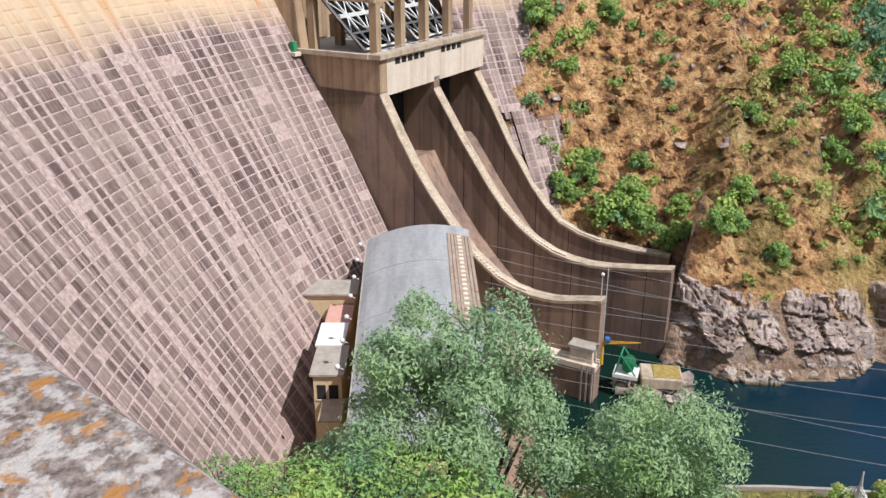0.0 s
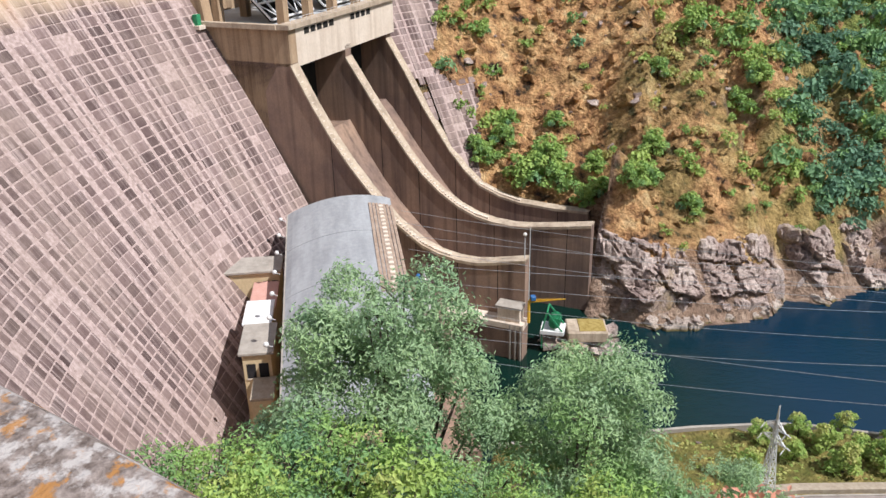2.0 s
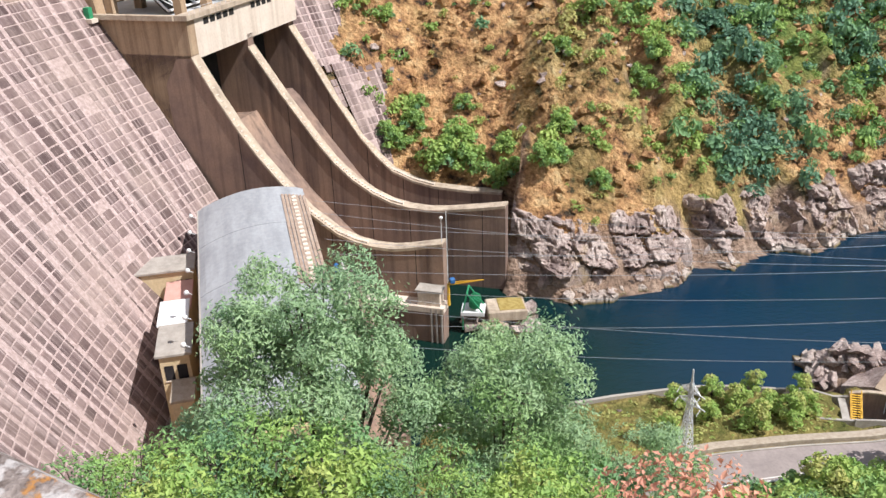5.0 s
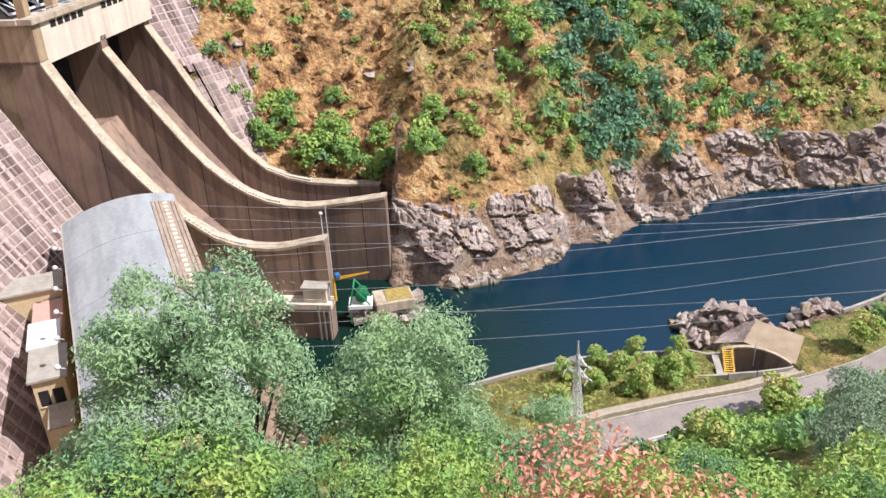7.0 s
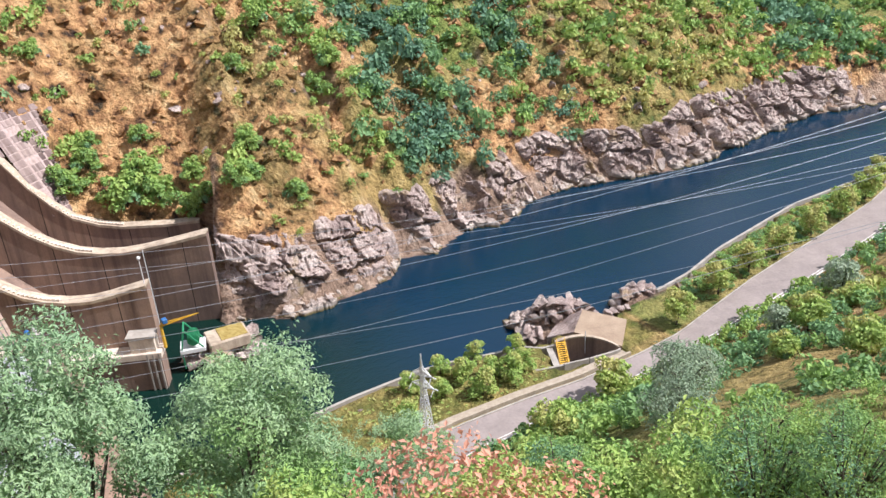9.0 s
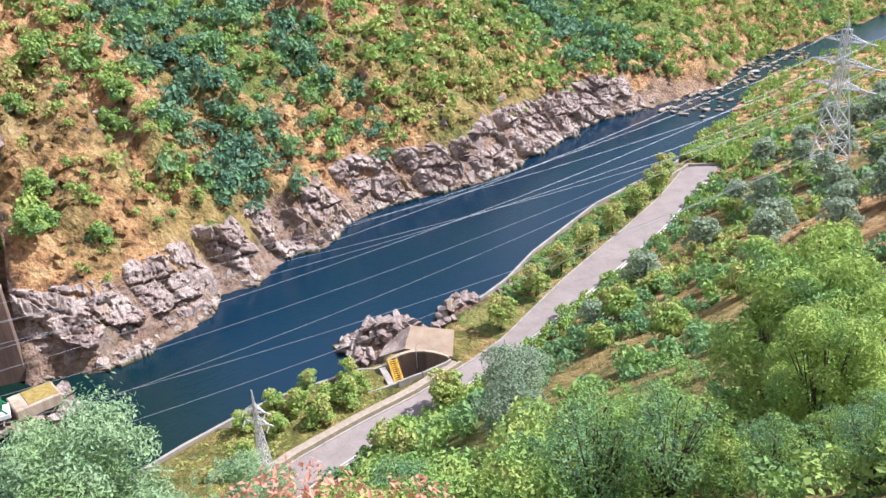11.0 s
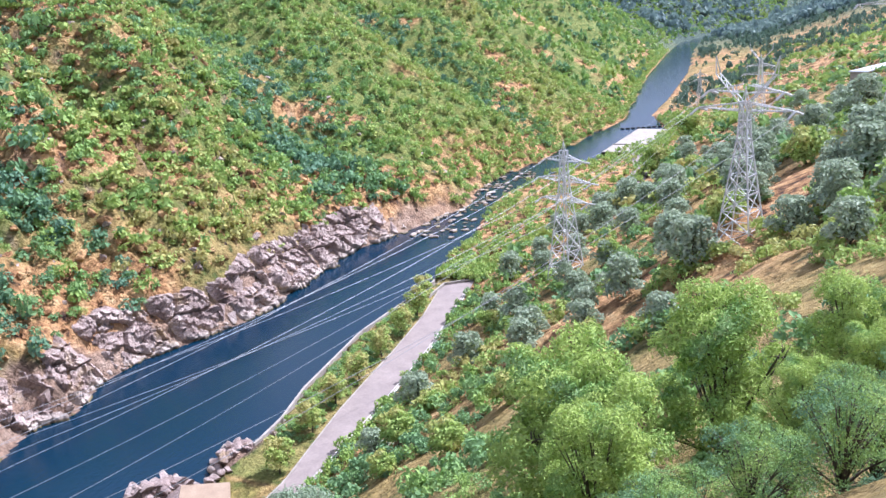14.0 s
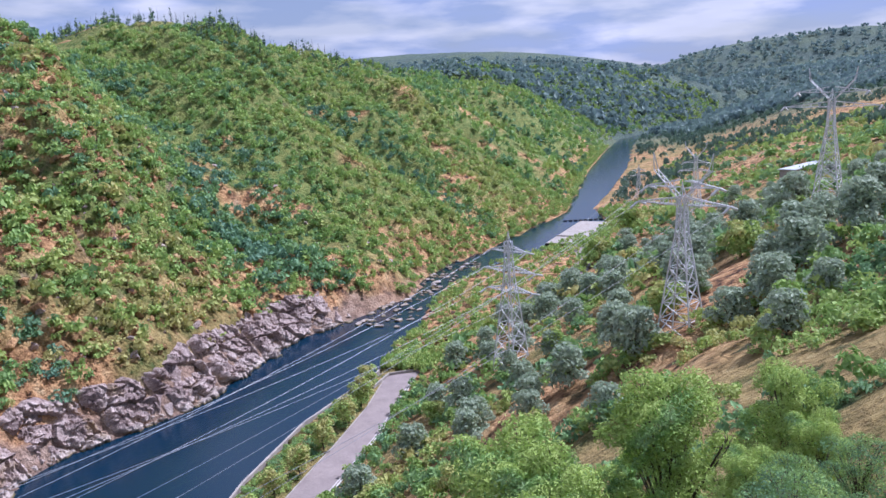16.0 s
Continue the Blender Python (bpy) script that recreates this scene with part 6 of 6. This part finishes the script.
# ---- tailrace deck, trash rake, crane ----
def build_tailrace():
    deck = thing("tailrace_deck", "beige concrete ledge with rails along the dark tailrace wall", "deck")
    bm = bmesh.new()
    prism(bm, [(-72, 7.2), (-72, 8.4), (-44.6, 8.4), (-44.6, 7.2)], 141.6, 145.38, sp)
    part("ledge", bm, M["pale"], deck)
    bm = bmesh.new()
    prism(bm, [(-72, -4), (-72, 7.2), (-44.8, 7.2), (-44.8, -4)], 142.0, 145.36, sp)
    part("pier_wall", bm, M["chute"], deck, "dark concrete wall")
    for k in range(3):
        bm = bmesh.new()
        s = -47.5 + k * 1.1
        prism(bm, [(s, -1.0), (s, 8.2), (s + 0.3, 8.2), (s + 0.3, -1.0)], 141.55, 141.98, sp)
        part("guide_rail", bm, M["grey"], deck)
    for k in range(9):
        bm = bmesh.new()
        add_bar(bm, sp(-71 + k * 3.2, 141.8, 8.4), sp(-71 + k * 3.2, 141.8, 9.5), 0.07)
        part("rail_post", bm, M["steel"], deck)
    bm = bmesh.new()
    add_bar(bm, sp(-71, 141.8, 9.5), sp(-45.2, 141.8, 9.5), 0.07)
    part("handrail", bm, M["steel"], deck)
    cab = thing("pale_cabin", "small pale concrete box on the end of the chute wall", "cabin")
    bm = bmesh.new()
    prism(bm, [(-50.4, 8.4), (-50.4, 11.6), (-45.6, 11.6), (-45.6, 8.4)], 142.4, 145.3, sp)
    part("body", bm, M["pale"], cab)
    bm = bmesh.new()
    prism(bm, [(-50.8, 11.6), (-50.8, 12.0), (-45.2, 12.0), (-45.2, 11.6)], 142.0, 145.36, sp)
    part("lid", bm, M["grey"], cab)
    post = thing("lamp_post", "tall thin steel lamp post at the end of the chute wall", "lamp post")
    bm = bmesh.new()
    add_tube(bm, [sp(-46.0, 146.5, 21.2), sp(-46.0, 146.5, 26.5)], [0.12, 0.07], 8)
    part("pole", bm, M["steel"], post)
    bm = bmesh.new()
    bmesh.ops.create_icosphere(bm, subdivisions=2, radius=0.4, matrix=Matrix.Translation(sp(-46.0, 146.5, 26.7)))
    part("globe", bm, M["ceramic"], post, "white globe", True)
    mast = thing("gauge_mast", "steel mast with a short crossbar beside the chute", "mast")
    bm = bmesh.new()
    add_bar(bm, sp(-44.4, 144.8, 8), sp(-44.4, 144.8, 29), 0.14)
    part("pole", bm, M["steel"], mast)
    bm = bmesh.new()
    add_bar(bm, sp(-52.0, 144.8, 28.6), sp(-44.4, 144.8, 29), 0.16)
    part("crossbar", bm, M["rust"], mast)
    crane = thing("jib_crane", "yellow jib crane with a blue winch on the deck", "crane")
    b0 = Vector(sp(-44.0, 143.6, 8.4))
    bm = bmesh.new()
    add_tube(bm, [b0, b0 + Vector((0, 0, 5.0))], [0.35, 0.28], 8)
    part("post", bm, M["yellow"], crane)
    bm = bmesh.new()
    tip = b0 + Vector((2.2, 7.0, 6.0))
    for o in ((0, 0, 0.35), (0.25, -0.1, -0.2), (-0.25, 0.1, -0.2)):
        add_bar(bm, b0 + Vector((0, 0, 5)) + Vector(o), tip, 0.14)
    for k in range(8):
        f0, f1 = k / 8, (k + 1) / 8
        p0 = (b0 + Vector((0, 0, 5.35))).lerp(tip, f0)
        p1 = (b0 + Vector((0.25, -0.1, 4.8))).lerp(tip, f1)
        add_bar(bm, p0, p1, 0.08)
    part("jib", bm, M["yellow"], crane)
    bm = bmesh.new()
    add_box(bm, -0.6, 0.6, -0.5, 0.5, 0, 0.9, Matrix.Translation(b0 + Vector((0.2, 0.8, 5.3))), 0.1)
    part("winch", bm, M["blue"], crane, "blue winch")
    # green trash rake on its ledge
    plat = thing("rock_platform", "mossy pale concrete platform on rock at the water", "platform", at=(-150.0, 43.5, 0), rz=-8)
    bm = bmesh.new()
    add_box(bm, -3.0, 3.4, -2.0, 6.4, 2.6, 5.0, None, 0.2)
    part("block", bm, M["chute_top"], plat)
    bm = bmesh.new()
    add_box(bm, -2.6, 2.8, 0.5, 6.0, 5.004, 5.14, None, 0.05)
    part("moss_bed", bm, plain("ochre_moss", (0.25, 0.17, 0.04), (0.42, 0.33, 0.12), 1.0), plat, "ochre moss")
    rake = thing("trash_rake", "green painted steel trash rake machine with slatted drum", "machine", at=(-149.5, 38.5, 5.0), rz=-20)
    box_part("base", -2.2, 2.2, -2.6, 2.4, -0.6, 0.3, M["white"], rake, "pale base slab", 0.05)
    bm = bmesh.new()
    add_tube(bm, [(-1.6, 0.3, 2.0), (1.6, 0.3, 2.0)], [1.0, 1.0], 14)
    part("drum", bm, M["green"], rake)
    for k in range(8):
        bm = bmesh.new()
        x = -1.55 + k * 0.44
        add_tube(bm, [(x, 0.3, 2.0), (x + 0.12, 0.3, 2.0)], [1.25, 1.25], 14)
        part("rib", bm, M["green"], rake)
    for sx in (-1.9, 1.9):
        bm = bmesh.new()
        add_bar(bm, (sx, -2.2, 0.3), (sx, -1.2, 4.6), 0.3)
        add_bar(bm, (sx, 2.0, 0.3), (sx, -1.2, 4.6), 0.26)
        add_bar(bm, (sx, -2.2, -4.0), (sx, -2.2, 0.3), 0.24)
        part("side_frame", bm, M["green"], rake)
    bm = bmesh.new()
    add_bar(bm, (-1.9, -1.2, 4.6), (1.9, -1.2, 4.6), 0.28)
    part("cross_beam", bm, M["green"], rake)
    # transformers on the river side of the station
    for k, x in enumerate((-152.0, -141.0, -130.0)):
        tr = thing("transformer", "grey station transformer with white bushings and a blue tank", "transformer", "transformers beside the station", at=(x, 11.5, 13.5))
        box_part("tank", -1.8, 1.8, -1.4, 1.4, 0, 3.2, M["grey"], tr, "", 0.1)
        for j in range(3):
            bm = bmesh.new()
            insulator(bm, (-1.1 + 1.1 * j, 0, 3.2), (-1.1 + 1.1 * j, 0.3, 5.2), 0.24)
            part("bushing", bm, M["ceramic"], tr)
        bm = bmesh.new()
        add_tube(bm, [(-1.6, -1.0, 4.0), (1.6, -1.0, 4.0)], [0.5, 0.5], 10)
        part("oil_tank", bm, M["blue"] if k == 0 else M["white"], tr)
    yard = box_part("transformer_deck", -156.5, -100, 6.9, 15.5, -4, 13.5, M["chute"])
    tagged(yard, "dark concrete transformer deck along the station", "deck", kind="structure")


build_tailrace()

# green cabinet at the corner of the gate platform
cabi = thing("green_cabinet", "small green metal cabinet at the platform corner", "cabinet")
bm = bmesh.new()
prism(bm, [(-118.6, 65.4), (-118.6, 67.6), (-117.4, 67.6), (-117.4, 65.4)], 142.8, 144.0, sp)
part("body", bm, M["green"], cabi)
bm = bmesh.new()
prism(bm, [(-119.4, 64.6), (-119.4, 65.4), (-116.6, 65.4), (-116.6, 64.6)], 142.2, 144.3, sp)
part("bracket", bm, M["pale"], cabi)
# handrail of the platform
rail = thing("platform_rail", "thin steel handrail round the gate platform", "railing")
for k in range(24):
    bm = bmesh.new()
    n = 146.0 + k * 2.05
    add_bar(bm, sp(-96.5, n, 66.0), sp(-96.5, n, 67.1), 0.06)
    part("rail_post", bm, M["steel"], rail)
bm = bmesh.new()
add_bar(bm, sp(-96.5, 145.6, 67.1), sp(-96.5, 194.0, 67.1), 0.07)
part("handrail", bm, M["steel"], rail)


# ---- the jetty, islet and works further down the valley ----
jet = thing("jetty", "broad pale concrete landing deck with a dark front over the river", "jetty", at=(-92.0, 463.0, 0), rz=-4)
for k in range(6):
    box_part("deck", -13.0, 13.0, 13.4 * k, 13.4 * k + 13.3, 2.1, 2.9, M["grey"], jet, "pale concrete deck bay")
box_part("fascia", -13.2, 13.2, -0.5, -0.01, 0.3, 2.6, M["dark"], jet, "dark front beam")
box_part("fascia", -13.6, -13.01, -0.5, 80, 0.3, 2.6, M["dark"], jet, "dark side beam")
box_part("edge_beam", -13.2, 13.2, 22.0, 22.5, 2.904, 3.5, M["grey"], jet, "low kerb across the deck")
for k in range(6):
    box_part("pile", -12.0 + k * 4.6, -11.1 + k * 4.6, 0.6, 1.5, -6, 2.1, M["grey"], jet)
lv, lf = [], []
for k, y in enumerate(np.arange(330.0, 466.0, 4.0)):
    x = float(np.interp(y, [330, 350, 410, 436, 470], [-63, -68, -73, -79.5, -82]))
    z = max(height1(x - 4, y), height1(x, y), height1(x + 4, y), 2.6) + 0.35
    lv += [(x - 4.0, y, z), (x + 4.0, y, z), (x - 4.0, y, z - 2.5), (x + 4.0, y, z - 2.5)]
    if k:
        b = 4 * k
        lf += [[b - 4, b - 3, b + 1, b], [b - 4, b, b + 2, b - 2], [b - 3, b - 1, b + 3, b + 1]]
tagged(mesh_object("landing_road", lv, lf, M["asphalt"]), "pale pinkish road down to the river landing", "road", kind="structure")
boom = thing("log_boom", "dark floating boom across the far pool", "boom", at=(-100.0, 560.0, 0))
for k in range(9):
    box_part("float", -14 + k * 3.3, -11.4 + k * 3.3, -0.8 + k * 1.4, 0.6 + k * 1.4, -0.3, 0.7, M["dark"], boom)
for k, (x, y, rz, w) in enumerate(((32.0, 458.0, 65, 24.0),)):
    sh = thing("roadside_building", "low grey flat-roofed building on the dry hillside", "building", "hillside buildings", at=(x, y, height1(x, y) - 0.5), rz=rz)
    box_part("wall", -w, w, -3.5, 3.5, -3, 3.4, M["grey"], sh)
    box_part("roof", -w - 0.6, w + 0.6, -4.2, 4.2, 3.4, 3.9, M["deck"], sh)
    for j in range(5):
        box_part("window", -w + 2 + j * (w / 3), -w + 3.6 + j * (w / 3), -3.56, -3.48, 1.0, 2.4, M["glass"], sh)

# ---- the lookout's parapet ----
par = thing("parapet_wall", "rough lichen-spotted stone parapet of the lookout", "parapet", at=(-0.92, -0.24, 0), rz=49)
bm = bmesh.new()
add_box(bm, -4.5, 0.5, -0.45, 0.0, 90.2, 91.28, None, 0.05)
bmesh.ops.subdivide_edges(bm, edges=bm.edges[:], cuts=5, use_grid_fill=True)
for v in bm.verts:
    v.co += Vector((noise.noise(v.co * 3.1), noise.noise(v.co * 3.7 + Vector((5, 0, 0))), 0.6 * noise.noise(v.co * 4.3))) * 0.05
part("coping", bm, M["lichen"], par, "pale lichen-covered stone", True)

# ---- oleanders and bushes just below the lookout ----
def near_spot(az, el, h):
    """The place on the bank in direction az where a plant of height h reaches the level seen el degrees below the lookout."""
    d = np.arange(46.0, 11.0, -0.5)
    x, y = -math.sin(radians(az)) * d, math.cos(radians(az)) * d
    z = height(x, y)
    ok = np.flatnonzero(z + h > 92 - d * math.tan(radians(el)))
    k = ok[0] if len(ok) else len(d) - 1
    return float(x[k]), float(y[k]), float(z[k])


def near_bushes():
    rng = np.random.default_rng(55)
    fine = [shrub_shape(rng, 4200, 0.020) for _ in range(4)]
    rows = []
    for az, el, h, t in ((14, 36.5, 2.4, 0.6), (10, 35.0, 2.4, 0.58), (6, 34, 2.4, 0.80), (2, 33, 2.4, 0.62), (-2, 32, 2.4, 0.82), (-5.5, 31, 2.4, 0.6), (18, 38, 2.4, 0.5), (22, 39, 2.4, 0.86)):
        x, y, z = near_spot(az, el, h)
        rows.append((x, y, z - 0.2, h / 1.3, 1.0, rng.random() * 6.28, t))
    for i, row in enumerate(rows):
        x, y, z, s = row[:4]
        b = thing("bush", "leafy green bush below the lookout", "bush", "bushes below the lookout")
        o = scatter("leaves", [fine[i % 4]], [row], ACACIA if row[6] < 0.75 else SHRUB, "", "")
        o.parent = b
        del o["kind"]
        bm = bmesh.new()
        for k in range(7):
            an, q = k * 0.9 + i, 0.35 * s
            add_tube(bm, [(x, y, z - 0.3), (x + q * math.cos(an) * 0.5, y + q * math.sin(an) * 0.5, z + s * 0.4), (x + q * math.cos(an), y + q * math.sin(an), z + s * 0.8)], [0.02 * s, 0.013 * s, 0.005 * s], 5)
        part("stems", bm, M["bark"], b)
    for az, el, s in ((60, 41.5, 2.6), (57, 41.2, 2.8), (54, 41, 2.8), (51, 41, 2.8), (48, 41.2, 2.6), (45.5, 42, 2.4)):
        x, y, z = near_spot(az, el, s * 1.45)
        ol = thing("oleander", "oleander bush with pink and coral blossom", "bush", "oleanders below the lookout")
        a = scatter("leaves", [fine[0]], [(x, y, z - 0.2, s, 1.15, az, 0.85)], SHRUB, "", "")
        b = scatter("blossom", [shrub_shape(rng, 2000, 0.026)], [(x, y, z - 0.05, s * 1.03, 1.2, az, 0.6)], BLOSSOM, "", "")
        for o in (a, b):
            o.parent = ol
            del o["kind"]


near_bushes()


def thicket():
    """Low, leafy young trees on the steep bank under the lookout."""
    rng = np.random.default_rng(66)
    young = make_tree("young_acacia", "leafy young acacia on the steep bank below the lookout", "tree", 61, 9.0, 4.0, 0.5, 7600, 0.12, SHRUB, 0.34, 24, 0.12, "young acacias on the bank", 0.42)
    dark = make_tree("young_oak", "dense darker green young oak on the steep bank", "tree", 63, 8.0, 3.8, 0.4, 5200, 0.155, SHRUB, 0.55, 18, 0.10, "young oaks on the bank", 0.55)
    for tree, tall, rows in ((young, 9.0, ((113, 35.5, 27), (106, 35, 27), (100, 35, 28), (94.5, 35, 29), (80, 39, 26), (64, 41, 26), (47, 39.5, 28), (30, 35, 28), (24, 34, 27), (12, 34, 26), (6, 33, 25), (0, 31.5, 24), (-6, 31, 24), (-12, 28, 25), (16, 35.5, 24), (9, 37, 20), (2, 36.5, 20), (-4, 35, 20), (-8, 27, 30), (-12, 25.5, 34), (-4, 28.5, 32), (-17, 27, 28))),
                             (dark, 8.0, ((110, 37, 23), (87, 38, 27), (73, 40.5, 26), (69, 40, 29), (54, 40.5, 26), (50, 39.5, 30), (43, 38.5, 31), (41, 40, 26), (36, 36.5, 32), (36, 39, 26), (103, 37.5, 22), (19, 36.5, 27)))):
        spots = []
        for az, el, d in rows:
            x, y = -math.sin(radians(az)) * d, math.cos(radians(az)) * d
            spots.append((x, y, max(0.35, (92 - d * math.tan(radians(el)) - height1(x, y)) / tall), rng.random() * 360))
        plant(tree, spots)


thicket()
